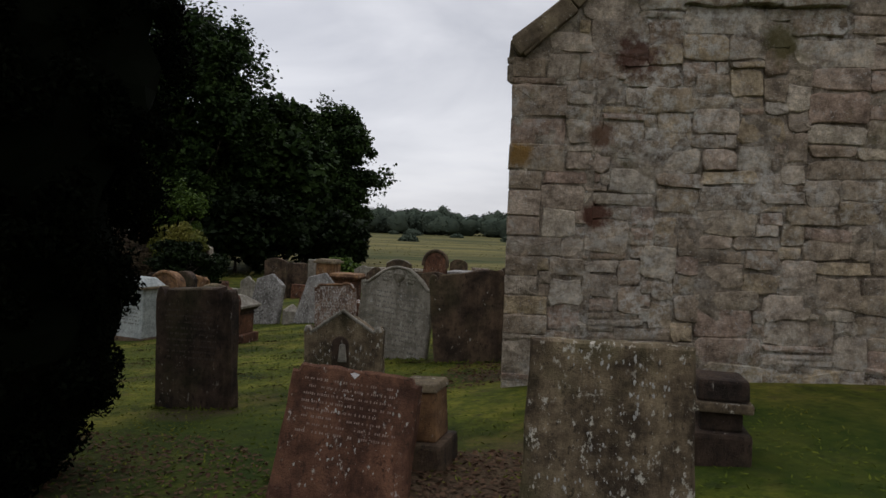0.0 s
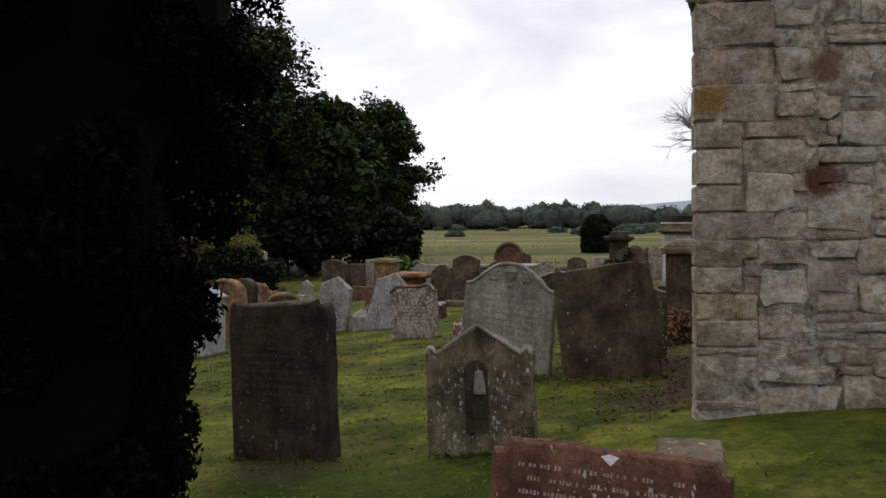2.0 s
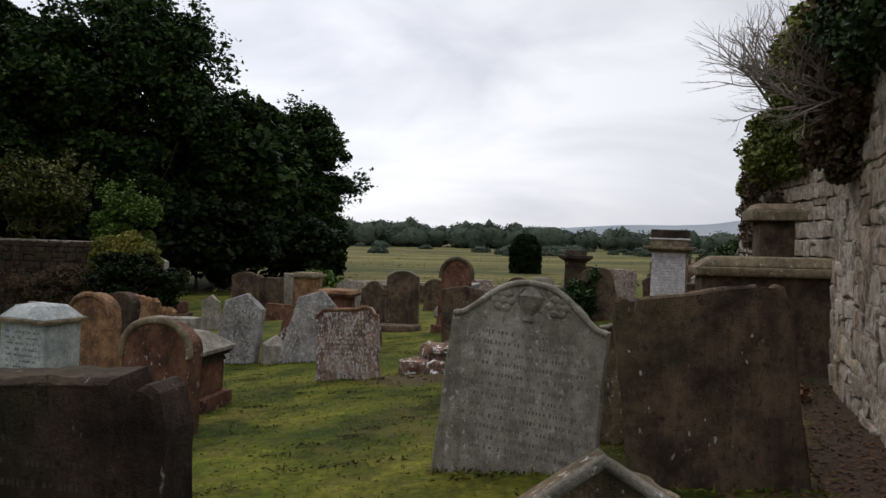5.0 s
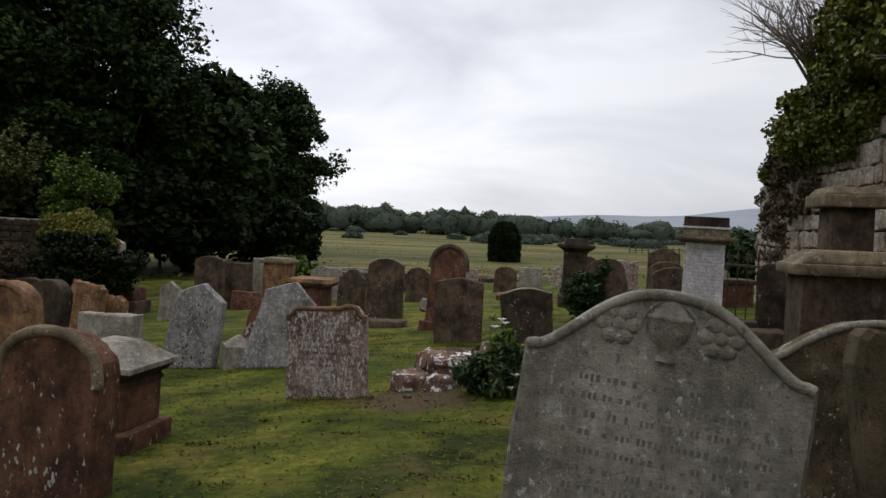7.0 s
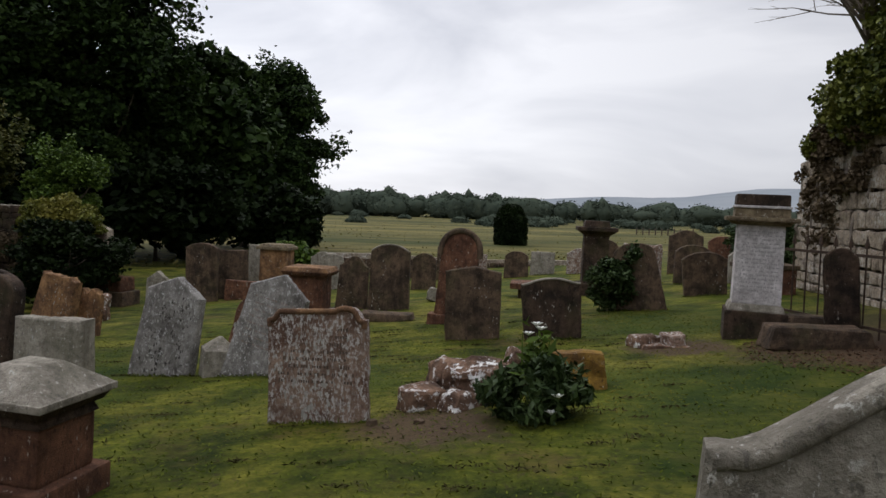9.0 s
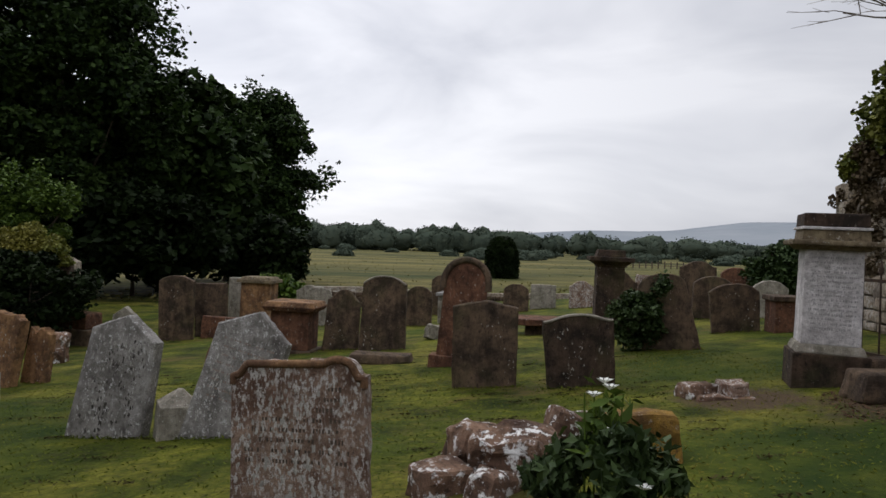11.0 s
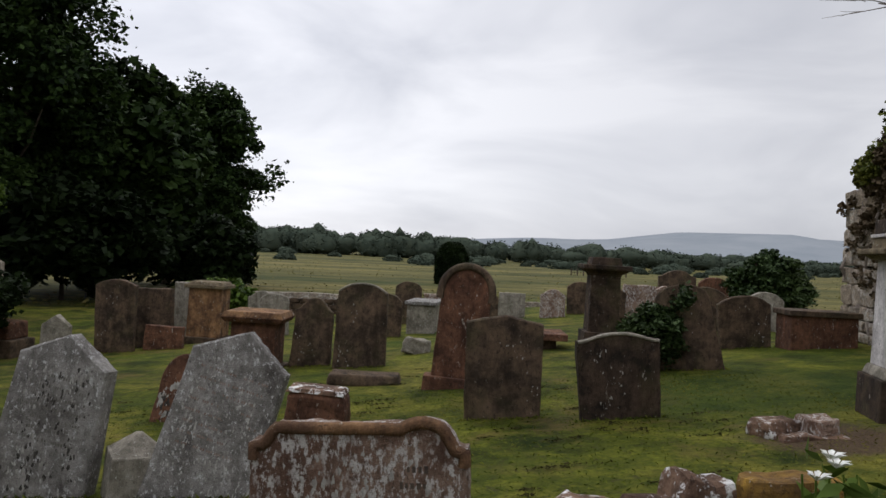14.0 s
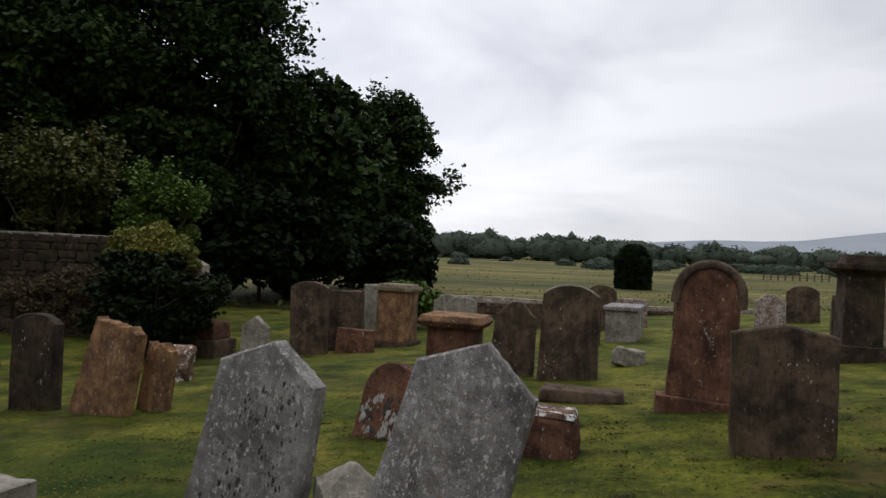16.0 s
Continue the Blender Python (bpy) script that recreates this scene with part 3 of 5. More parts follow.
def headstone(x, y, material, label, kind="flat", w=0.8, wt=None, h=1.0, rise=0.15, thick=0.12, lean=0.0, back=0.0, yaw=-8.0, z=None,
              rim_radius=0.0, rim_side=0.0, rim_mat=None, letters=None, letter_rows=8, letter_z=None, plinth=None, glyph=0.03, name="headstone", lichen=0, soot=0, crust=0.03, hood=0.6):
    """One gravestone, standing in the turf. lean: degrees to its own right; back: degrees away from its face."""
    STONE_COUNT[0] += 1
    k = STONE_COUNT[0] * 7.31
    rng = random.Random(STONE_COUNT[0])
    wt = wt or w
    base = ground_z(x, y) if z is None else z
    m = pose(x, y, base - 0.02, -back, lean, yaw)
    ob = part(name, slab_mesh(kind, w, wt, h, rise, thick, k), material, None, label, m)
    tagged(ob, label, "gravestone", "gravestones in the churchyard")
    if rim_radius:
        part("moulding", rim(kind, w, wt, h, rise, -thick / 2 + rim_radius * 0.2, k, rim_radius, rim_radius * hood, rim_side), rim_mat or material, ob, "", None, True)
    if letters:
        z0, z1 = letter_z or (0.3 * h, h - rise * 1.15)
        part("inscription", lettering(min(w, wt) * 0.8, -thick / 2 - 0.0005, z0, z1, letter_rows, rng, glyph), letters, ob, "worn cut lettering")["kind"] = "stuff"
    for amount, mat, lname in ((lichen, M_CRUST, "lichen"), (soot, M_SOOT, "dark_lichen")):
        if amount:
            patch = part(lname, crusts(min(w, wt), -thick / 2 - 0.0015, 0.04, (h - rise) * 0.97, amount, crust, rng), mat, ob, "crusty lichen patches")
            patch["kind"] = "stuff"
    if plinth:
        bm = bmesh.new()
        pw, pd, ph = plinth
        add_box(bm, 0, 0, -0.12, pw, pd, ph + 0.12, 0.02)
        part("plinth", bm, material, ob, "")
    return ob


def rough_stone(name, x, y, w, d, h, material, label, yaw=0.0, tilt=0.0, lean=0.0, sink=0.05, rough=0.05, z=None, top=0.9, category="stone block"):
    STONE_COUNT[0] += 1
    bm = bmesh.new()
    add_box(bm, 0, 0, 0, w, d, h, min(w, d, h) * 0.16, top, rough, 2, STONE_COUNT[0])
    base = ground_z(x, y) if z is None else z
    ob = part(name, bm, material, None, label, pose(x, y, base - sink, tilt, lean, yaw))
    return tagged(ob, label, category)


def monument(name, x, y, label, tiers, yaw=0.0, lean=0.0, category="monument", z=None, back=0.0):
    """A monument of stacked pieces: (part, material, z0, height, width, depth, scale of its top, bevel)."""
    base = ground_z(x, y) if z is None else z
    ob = new(name)
    ob.matrix_basis = pose(x, y, base - 0.03, -back, lean, yaw)
    tagged(ob, label, category)
    for pname, mat, z0, h, w, d, top, bev in tiers:
        bm = bmesh.new()
        add_box(bm, 0, 0, z0, w, d, h, bev, top, 0.004, 0, len(pname))
        part(pname, bm, mat, ob)
    return ob


def leaves_mesh(name, pts, size, material, seed, long=1.6, flat=0.0, lie=0.0):
    """Small folded leaves at the given places, each turned its own way."""
    rs = np.random.RandomState(seed)
    c = np.asarray(pts, dtype=np.float64)
    count = len(c)
    a = rs.normal(size=(count, 3))
    a[:, 2] *= 1 - flat
    a /= np.linalg.norm(a, axis=1)[:, None]
    b = np.cross(a, rs.normal(size=(count, 3)))
    b[:, 2] *= 1 - lie
    b /= np.linalg.norm(b, axis=1)[:, None]
    s = size * rs.uniform(0.6, 1.35, size=(count, 1))
    nn = np.cross(a, b)
    verts = np.empty((count, 4, 3))
    verts[:, 0] = c - a * s * long * 0.5
    verts[:, 1] = c + b * s * 0.5 + nn * s * 0.12
    verts[:, 2] = c + a * s * long * 0.5
    verts[:, 3] = c - b * s * 0.5 + nn * s * 0.12
    me = bpy.data.meshes.new(name)
    me.vertices.add(count * 4)
    me.vertices.foreach_set("co", verts.reshape(-1))
    me.loops.add(count * 6)
    idx = np.arange(count)[:, None] * 4 + np.array([0, 1, 2, 0, 2, 3])[None, :]
    me.loops.foreach_set("vertex_index", idx.reshape(-1).astype(np.int32))
    me.polygons.add(count * 2)
    me.polygons.foreach_set("loop_start", (np.arange(count * 2) * 3).astype(np.int32))
    me.update(calc_edges=True)
    me.materials.append(material)
    return me


def clumps(centre, radii, count, clump, per, seed, low=-1.0, hollow=0.35, layered=0.0):
    """Places of leaves: round clumps scattered through an ellipsoid, most of them near its skin."""
    rs = np.random.RandomState(seed)
    d = rs.normal(size=(count, 3))
    d /= np.linalg.norm(d, axis=1)[:, None]
    d[:, 2] = np.maximum(d[:, 2], low)
    r = rs.uniform(hollow, 1.0, size=(count, 1)) ** 0.5
    cc = np.asarray(centre) + d * r * np.asarray(radii)
    cs = clump * rs.uniform(0.55, 1.35, size=count)
    e = rs.normal(size=(count, per, 3))
    e /= np.linalg.norm(e, axis=2)[:, :, None]
    q = rs.uniform(0.25, 1.0, size=(count, per, 1)) ** 0.6
    e[:, :, 2] = np.where(rs.uniform(size=(count, per)) < layered, np.abs(e[:, :, 2]), e[:, :, 2])
    return (cc[:, None, :] + e * q * cs[:, None, None] * np.array([1.0, 1.0, 0.75])).reshape(-1, 3)


def limb(bm, a, b, ra, rb, sides=7, bends=3, seed=0):
    """A tapered, slightly crooked limb from a to b."""
    a, b = Vector(a), Vector(b)
    rng = random.Random(seed)
    ax = (b - a).normalized()
    px = ax.orthogonal().normalized()
    py = ax.cross(px)
    prev = None
    for i in range(bends + 1):
        q = i / bends
        off = (px * rng.uniform(-1, 1) + py * rng.uniform(-1, 1)) * (b - a).length * 0.04 * (0 < i < bends)
        c = a.lerp(b, q) + off
        r = ra + (rb - ra) * q
        ring = [bm.verts.new(c + r * (math.cos(g) * px + math.sin(g) * py)) for g in (j * 2 * math.pi / sides for j in range(sides))]
        if prev:
            for j in range(sides):
                bm.faces.new((prev[j], prev[(j + 1) % sides], ring[(j + 1) % sides], ring[j]))
        prev = ring


def tree(name, x, y, label, top, radius, material, leaf=0.3, count=110, per=260, low=0.4, trunk=0.35, seed=1, clump=1.5, category="tree", squash=1.0, sprigs=0):
    base = ground_z(x, y)
    ob = new(name)
    ob.matrix_basis = pose(x, y, base - 0.05)
    tagged(ob, label, category)
    height = top - base
    zc, rz = (height + low) / 2, (height - low) / 2
    bm = bmesh.new()
    limb(bm, (0, 0, -0.2), (0, 0, height * 0.62), trunk, trunk * 0.35, 9, 5, seed)
    rng = random.Random(seed)
    limbs = []
    for i in range(9):
        g = rng.uniform(0, 2 * math.pi)
        z0 = height * rng.uniform(0.15, 0.55)
        lb = bmesh.new()
        limb(lb, (0, 0, z0), (math.cos(g) * radius * 0.75, math.sin(g) * radius * 0.75, min(height * 0.9, z0 + height * rng.uniform(0.12, 0.35))), trunk * 0.32, 0.03, 6, 4, seed + i)
        limbs.append(lb)
    stem = part("trunk", bm, M_BARK, ob)
    for lb in limbs:
        part("limb", lb, M_BARK, stem)
    pts = clumps((0, 0, zc), (radius - clump * 0.5, (radius - clump * 0.5) * squash, rz - clump * 0.4), count, clump, per, seed, layered=0.75)
    if sprigs:
        rs = np.random.RandomState(seed + 7)
        extra = []
        for i in range(sprigs):
            g, zz = rs.uniform(0, 2 * np.pi), rs.uniform(0.5, 1.0)
            rr = radius * (0.98 + 0.16 * rs.rand()) * math.sqrt(max(0.05, 1 - (2 * zz - 1.0) ** 2))
            tip = np.array([math.cos(g) * rr, math.sin(g) * rr * squash, low + (height - low) * zz + 0.5 * rs.rand()])
            extra.append(tip + rs.normal(size=(150, 3)) * np.array([0.30, 0.30, 0.38]) * clump)
        pts = np.concatenate([pts] + extra)
    crown = new("crown", leaves_mesh("crown", pts, leaf, material, seed, 1.6, 0.35, 0.35))
    crown.parent = ob
    return ob


# ---- stonework ----
def piece_mesh(seed, ragged=1.0):
    """A rough rubble stone, 1 x 1 x 1, its face towards -y, with worn, uneven edges."""
    rng = random.Random(seed)
    bm = bmesh.new()
    outer = [(-0.5, -0.36), (-0.36, -0.5), (0.05, -0.5), (0.38, -0.5), (0.5, -0.34), (0.5, 0.36), (0.36, 0.5), (-0.06, 0.5), (-0.38, 0.5), (-0.5, 0.34)]
    tip = [0.42 + 0.58 * rng.random() for _ in range(4)]
    line = []
    for i, (x, z) in enumerate(outer):
        corner = (0, 0, 1, 1, 1, 2, 2, 3, 3, 3)[i]
        if i not in (2, 7):
            grow = 0.13 * (1 - tip[corner]) if ragged >= 1 else 0.11
            x, z = x + math.copysign(grow if abs(x) < 0.45 else 0, x), z + math.copysign(grow if abs(z) < 0.45 else 0, z)
        line.append((x + ragged * rng.uniform(-0.07, 0.045), z + ragged * rng.uniform(-0.12, 0.07)))
    tilt, roll = rng.uniform(-0.08, 0.08), rng.uniform(-0.10, 0.10)
    back = [bm.verts.new((x * 0.97, 0.5, z * 0.97)) for x, z in line]
    mid = [bm.verts.new((x, -0.38 + rng.uniform(-0.04, 0.04), z)) for x, z in line]
    front = [bm.verts.new((x * 0.945, -0.47 + rng.uniform(-0.04, 0.04) + tilt * x + roll * z, z * 0.90)) for x, z in line]
    for p, q in ((back, mid), (mid, front)):
        for i in range(10):
            bm.faces.new((p[i], q[i], q[(i + 1) % 10], p[(i + 1) % 10]))
    mc = bm.verts.new((rng.uniform(-0.15, 0.15), -0.52 + rng.uniform(-0.05, 0.03), rng.uniform(-0.15, 0.15)))
    for i in range(10):
        bm.faces.new((front[i], mc, front[(i + 1) % 10]))
    bmesh.ops.recalc_face_normals(bm, faces=bm.faces)
    return bm


def rubble(length, z0, z1, rng, limit=None, cu=0.105, cv=0.062):
    """Uncoursed rubble: stones of many sizes fitted into one another, (u, v, width, height) of each."""
    nu, nv = int(round(length / cu)), int((z1 - z0) / cv)
    cu = length / nu
    taken = np.zeros((nv, nu), dtype=bool)
    out = []
    for j in range(nv):
        for i in range(nu):
            if taken[j, i]:
                continue
            w = rng.choice((2, 3, 3, 4, 4, 5, 5, 6, 7))
            h = rng.choice((2, 2, 3, 3, 4, 4, 4, 5)) if w > 2 else rng.choice((1, 2, 2, 3))
            if i == 0 or i + w >= nu - 1:
                w, h = rng.choice((3, 4, 5)), rng.choice((3, 4, 4, 5))
            if rng.random() < 0.10:
                h = 1
            free = 0
            while i + free < nu and free < w and not taken[j, i + free]:
                free += 1
            w = free + 1 if i + free == nu - 1 and not taken[j, nu - 1] else free
            if w == 1:
                h = min(h, 2)
            h = min(h, nv - j)
            taken[j:j + h, i:i + w] = True
            u, v = (i + w / 2) * cu, z0 + (j + h / 2) * cv
            if limit is None or z0 + (j + h) * cv < min(limit(i * cu), limit((i + w) * cu)):
                out.append((u, v, w * cu, h * cv))
    return out


def mortar_sheet(parent, length, z0, z1, limit, seed, step=0.04):
    """Lime pointing between the stones: smeared flush in places, washed out deep in others."""
    nu, nv = int(length / step), int((z1 - z0) / step)
    verts, faces = [], []
    for j in range(nv + 1):
        for i in range(nu + 1):
            u, v = 0.012 + (length - 0.03) * i / nu, z0 + (z1 - z0) * j / nv
            v = min(v, limit(u) - 0.01)
            d = 0.030 + 0.050 * noise.noise((u * 1.9 + seed, v * 2.6, 3.0)) + 0.022 * noise.noise((u * 7 + seed, v * 8, 7.0)) + 0.007 * noise.noise((u * 23, v * 23, seed))
            verts.append((u, max(-0.004, min(0.09, d)), v))
    for j in range(nv):
        for i in range(nu):
            q = j * (nu + 1) + i
            faces.append((q, q + 1, q + nu + 2, q + nu + 1))
    me = bpy.data.meshes.new("mortar")
    me.from_pydata(verts, [], faces)
    me.polygons.foreach_set("use_smooth", [True] * len(me.polygons))
    me.materials.append(M_MORTAR)
    ob = new("mortar", me)
    ob.parent = parent
    return tagged(ob, "crumbling lime pointing")


def courses(length, z0, z1, rng, limit=None, tall=(0.14, 0.36), wide=(0.20, 0.62)):
    """Rubble brought to rough courses: (u, v, width, height) of every stone."""
    out = []
    v = z0
    while v < z1:
        h = rng.uniform(*tall)
        u = -rng.uniform(0, 0.035)
        while u < length:
            w = rng.uniform(*wide) * (0.62 + 1.3 * h)
            w = min(w, length - u) if length - u - w > 0.14 else length - u
            if limit is None or (v + h) < limit(u) and (v + h) < limit(u + w):
                if h > 0.27 and rng.random() < 0.22:
                    s = rng.choice((0.32, 0.66, 0.5))
                    out.append((u + w / 2, v + h * s / 2, w, h * s))
                    out.append((u + w / 2, v + h * (1 + s) / 2, w, h * (1 - s)))
                else:
                    out.append((u + w / 2, v + h / 2, w, h))
            u += w
        v += h
    return out


def pieces_joined(name, rows, m, material, parent, depth=0.14, gap=0.016, seed=3):
    """Many small stones as one mesh, for stretches too far off to tell them apart singly."""
    rng = random.Random(seed)
    kit = []
    for s in range(8):
        bm = piece_mesh(400 + s)
        bm.verts.index_update()
        kit.append(([v.co.copy() for v in bm.verts], [[v.index for v in f.verts] for f in bm.faces]))
        bm.free()
    verts, faces = [], []
    for u, v, w, h in rows:
        vs, fs = kit[rng.randrange(8)]
        n0 = len(verts)
        push = rng.uniform(-0.02, 0.012)
        verts += [(u + p.x * (w - gap), push + p.y * depth, v + p.z * (h - gap)) for p in vs]
        faces += [[n0 + i for i in f] for f in fs]
    me = bpy.data.meshes.new(name)
    me.from_pydata(verts, [], faces)
    me.materials.append(material)
    ob = new(name, me)
    ob.parent = parent
    ob.matrix_basis = m
    return tagged(ob, "", "", "", "stuff")


# ---- ground ----
def sheet():
    def steps(a, b, fine, reach, coarse):
        s = list(np.arange(a, b + 1e-6, fine))
        out, q, k = [], b, fine
        while q < reach[1]:
            k *= coarse
            q += k
            out.append(q)
        low, q, k = [], a, fine
        while q > reach[0]:
            k *= coarse
            q -= k
            low.append(q)
        return low[::-1] + s + out
    xs = steps(-16, 9, 0.3, (-2500, 2500), 1.35)
    ys = steps(-4, 40, 0.3, (-600, 3500), 1.3)
    verts = [(x, y, ground_z(x, y)) for y in ys for x in xs]
    nx = len(xs)
    faces = [(j * nx + i, j * nx + i + 1, (j + 1) * nx + i + 1, (j + 1) * nx + i) for j in range(len(ys) - 1) for i in range(nx - 1)]
    me = bpy.data.meshes.new("ground")
    me.from_pydata(verts, [], faces)
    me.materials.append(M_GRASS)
    me.polygons.foreach_set("use_smooth", [True] * len(me.polygons))
    return tagged(new("ground", me), "mown green grass with dry patches and rough pasture beyond", "ground", "", "structure")


sheet()

# ---- the ruined church ----
CX, CY = 0.12, 6.73
CZ = -0.22
A_LEN, A_YAW = 5.9, 70.6


def thick_wall(name, label, line, thick, m):
    """A wall whose face, in its own x and z, has the given outline; it goes back along y."""
    bm = bmesh.new()
    f = [bm.verts.new((x, 0.095, z)) for x, z in line]
    b = [bm.verts.new((x, thick, z)) for x, z in line]
    bm.faces.new(f)
    bm.faces.new(list(reversed(b)))
    for i in range(len(line)):
        j = (i + 1) % len(line)
        bm.faces.new((f[j], f[i], b[i], b[j]))
    bmesh.ops.recalc_face_normals(bm, faces=bm.faces)
    ob = part(name, bm, M_MORTAR, None, label, m)
    return tagged(ob, label, "wall", "", "structure")


EAVE = 3.48
gable_m = pose(CX, CY, CZ, 0, 0, 0)
wall_gable = thick_wall("wall_gable", "weathered rubble sandstone gable wall of a ruined church",
                        [(0.30, -0.4), (7.0, -0.4), (7.0, EAVE), (3.5, EAVE + 3.5), (0.30, EAVE + 0.30), (0.30, EAVE)], 0.75, gable_m)
side_m = pose(CX, CY, CZ, 0, 0, A_YAW + 180) @ pose(-A_LEN, 0, 0)
wall_side = thick_wall("wall_side", "rubble sandstone side wall of a ruined church under ivy",
                       [(0, -0.5), (A_LEN - 0.26, -0.5), (A_LEN - 0.26, EAVE - 0.06), (3.1, EAVE - 0.2), (1.6, EAVE - 0.9), (0.7, EAVE - 2.0), (0, EAVE - 2.9)], 0.75, side_m)
far_m = pose(6.2, 24.9, -0.95, 0, 0, 82.2 + 180) @ Matrix.Scale(1.34, 4)
wall_nave = thick_wall("wall_nave", "tall ivy-grown remnant of a rubble church wall",
                       [(0, -0.5), (9.2, -0.5), (9.2, 3.3), (6.0, 3.9), (3.0, 3.9), (1.1, 3.3), (0.35, 3.0), (0, 2.6)], 0.8, far_m)


def skews():
    rng = random.Random(5)
    u, n = 0.02, 0
    while u < 3.3:
        w = rng.uniform(0.45, 0.75)
        bm = bmesh.new()
        add_box(bm, 0, 0, -0.16, w - 0.012, 0.86, 0.20, 0.02, 1.0, 0.012, 1, n)
        if n == 0:
            add_box(bm, -w * 0.30, 0, -0.14, w * 0.5, 0.9, 0.16, 0.03, 1.0, 0.01, 0, n)
        part("coping_stone", bm, M_COPING, wall_gable, "", pose(u + w * 0.35, 0.36, EAVE - 0.05 + (u + w * 0.35) * 1.0, 0, -45 if n else -40, 0))
        u += w * 0.707
        n += 1


skews()

# ---- gravestones by the church ----
red_front = headstone(-0.80, 3.81, M_RED, "leaning red sandstone headstone with worn pale lettering", "notched", 0.80, 0.74, 0.735, 0.05, 0.12, 4, 14, -6, lichen=90, crust=0.008,
          letters=M_CUT_PALE, letter_rows=8, letter_z=(0.34, 0.67), glyph=0.015)
# small white V-shaped mark near the head of the stone
bm = bmesh.new()
bm.faces.new([bm.verts.new(p) for p in ((-0.028, -0.0655, 0.705), (0.004, -0.0655, 0.678), (0.030, -0.0655, 0.707), (0.0, -0.0655, 0.714))])
part("lichen_crust", bm, M_WHITE, red_front, "small white V-shaped mark")
headstone(0.62, 3.66, M_MOSSY, "square grey-brown sandstone headstone blotched with lichen", "flat", 0.88, 0.82, 0.86, 0.03, 0.14, 0, 2, -4, lichen=160, crust=0.010)
headstone(-2.87, 6.82, M_DARK, "blackened sandstone headstone with scrolled shoulders", "baroque", 0.86, 0.86, 1.24, 0.17, 0.15, -1, 0, -12, letters=M_CUT_RED, letter_rows=9, letter_z=(0.5, 1.02), glyph=0.022, lichen=30, crust=0.008)
pointed = headstone(-1.35, 6.62, M_MOSSY, "low pointed sandstone headstone spotted with lichen", "eared", 0.78, 0.76, 0.93, 0.30, 0.13, -2, 3, -6, rim_radius=0.018, rim_mat=M_GREY, lichen=90, crust=0.010)
wavy = headstone(-1.36, 9.62, M_GREY, "large grey headstone with ogee top and carved urn", "ogee", 1.10, 1.06, 1.29, 0.28, 0.11, 5, 4, -17, lichen=60, crust=0.014,
                 rim_radius=0.024, letters=M_CUT_DARK, letter_rows=12, letter_z=(0.12, 0.96), glyph=0.028)
headstone(-0.20, 9.05, M_BROWN, "tall brown sandstone headstone leaning beside the church", "baroque", 0.98, 1.0, 1.19, 0.14, 0.13, -7, 4, -10, lichen=12, crust=0.012)
headstone(-0.08, 10.17, M_MOSSY, "grey-brown ogee-topped headstone close behind another", "ogee", 1.2, 1.2, 1.08, 0.24, 0.12, 0, 2, -12, rim_radius=0.02, rim_mat=M_GREY, lichen=60, crust=0.012)


def carving():
    """The urn and two rosettes at the head of the ogee stone."""
    bm = bmesh.new()
    prof = ((0.93, 0.055), (0.95, 0.05), (0.965, 0.022), (0.985, 0.03), (1.02, 0.085), (1.07, 0.112), (1.105, 0.112), (1.112, 0.120), (1.128, 0.120), (1.135, 0.09), (1.165, 0.075), (1.185, 0.045), (1.20, 0.028), (1.215, 0.03), (1.225, 0.0))
    prev = None
    for z, r in prof:
        ring = [bm.verts.new((0.72 * r * math.cos(g), -0.053 - 0.42 * r * math.sin(g), 1.15 + 0.86 * (z - 1.07))) for g in (i * math.pi / 10 for i in range(11))]
        if prev:
            for p in range(10):
                bm.faces.new((prev[p], prev[p + 1], ring[p + 1], ring[p]))
        prev = ring
    part("urn", bm, M_GREY, wavy, "carved urn", None, True)
    bm = bmesh.new()
    pts = [Vector((0.105 * math.cos(g), -0.054, 1.14 + 0.115 * math.sin(g))) for g in (i * math.pi / 12 for i in range(13))]
    for a, b in zip(pts, pts[1:]):
        limb(bm, a, b, 0.009, 0.009, 6, 1, 0)
    part("arch_moulding", bm, M_GREY, wavy, "raised arch over the urn", None, True)
    for sx in (-0.185, 0.185):
        heart = None
        for i in range(7):
            g, r = i * math.pi / 3, 0.0 if i == 0 else 0.050
            bm = bmesh.new()
            for v in bmesh.ops.create_uvsphere(bm, u_segments=8, v_segments=5, radius=1.0)["verts"]:
                v.co = Vector((sx + r * math.cos(g) + v.co.x * 0.040, -0.053 + v.co.y * 0.016, 1.145 + r * math.sin(g) + v.co.z * 0.034))
            if heart is None:
                heart = part("rosette", bm, M_GREY, wavy, "carved rosette", None, True)
            else:
                part("petal", bm, M_GREY, heart, "", None, True)


carving()
# Raised slab in dark stone, coloured to give the shade of a hollow.
niche = part("carved_panel", slab_mesh("arch", 0.17, 0.17, 0.26, 0.085, 0.03, 3.0, 0.008, 0.004), M_DARK, pointed, "dark raised panel painting the shade of a carved hollow", pose(-0.02, -0.06, 0.42))
bm = bmesh.new()
add_box(bm, 0.03, -0.02, 0.02, 0.09, 0.03, 0.17, 0.014, 0.6, 0.012, 1, 3)
part("carving", bm, M_GREY, niche, "pale worn carving")
monument("broken_pedestal", -0.37, 4.40, "broken red sandstone pedestal behind a headstone",
         [("foot", M_BROWN, -0.1, 0.30, 0.34, 0.38, 1.0, 0.03), ("shaft", M_ORANGE, 0.20, 0.30, 0.24, 0.28, 0.95, 0.02), ("cap", M_COPING, 0.50, 0.05, 0.26, 0.30, 0.9, 0.015)], -12, -3, "pedestal")
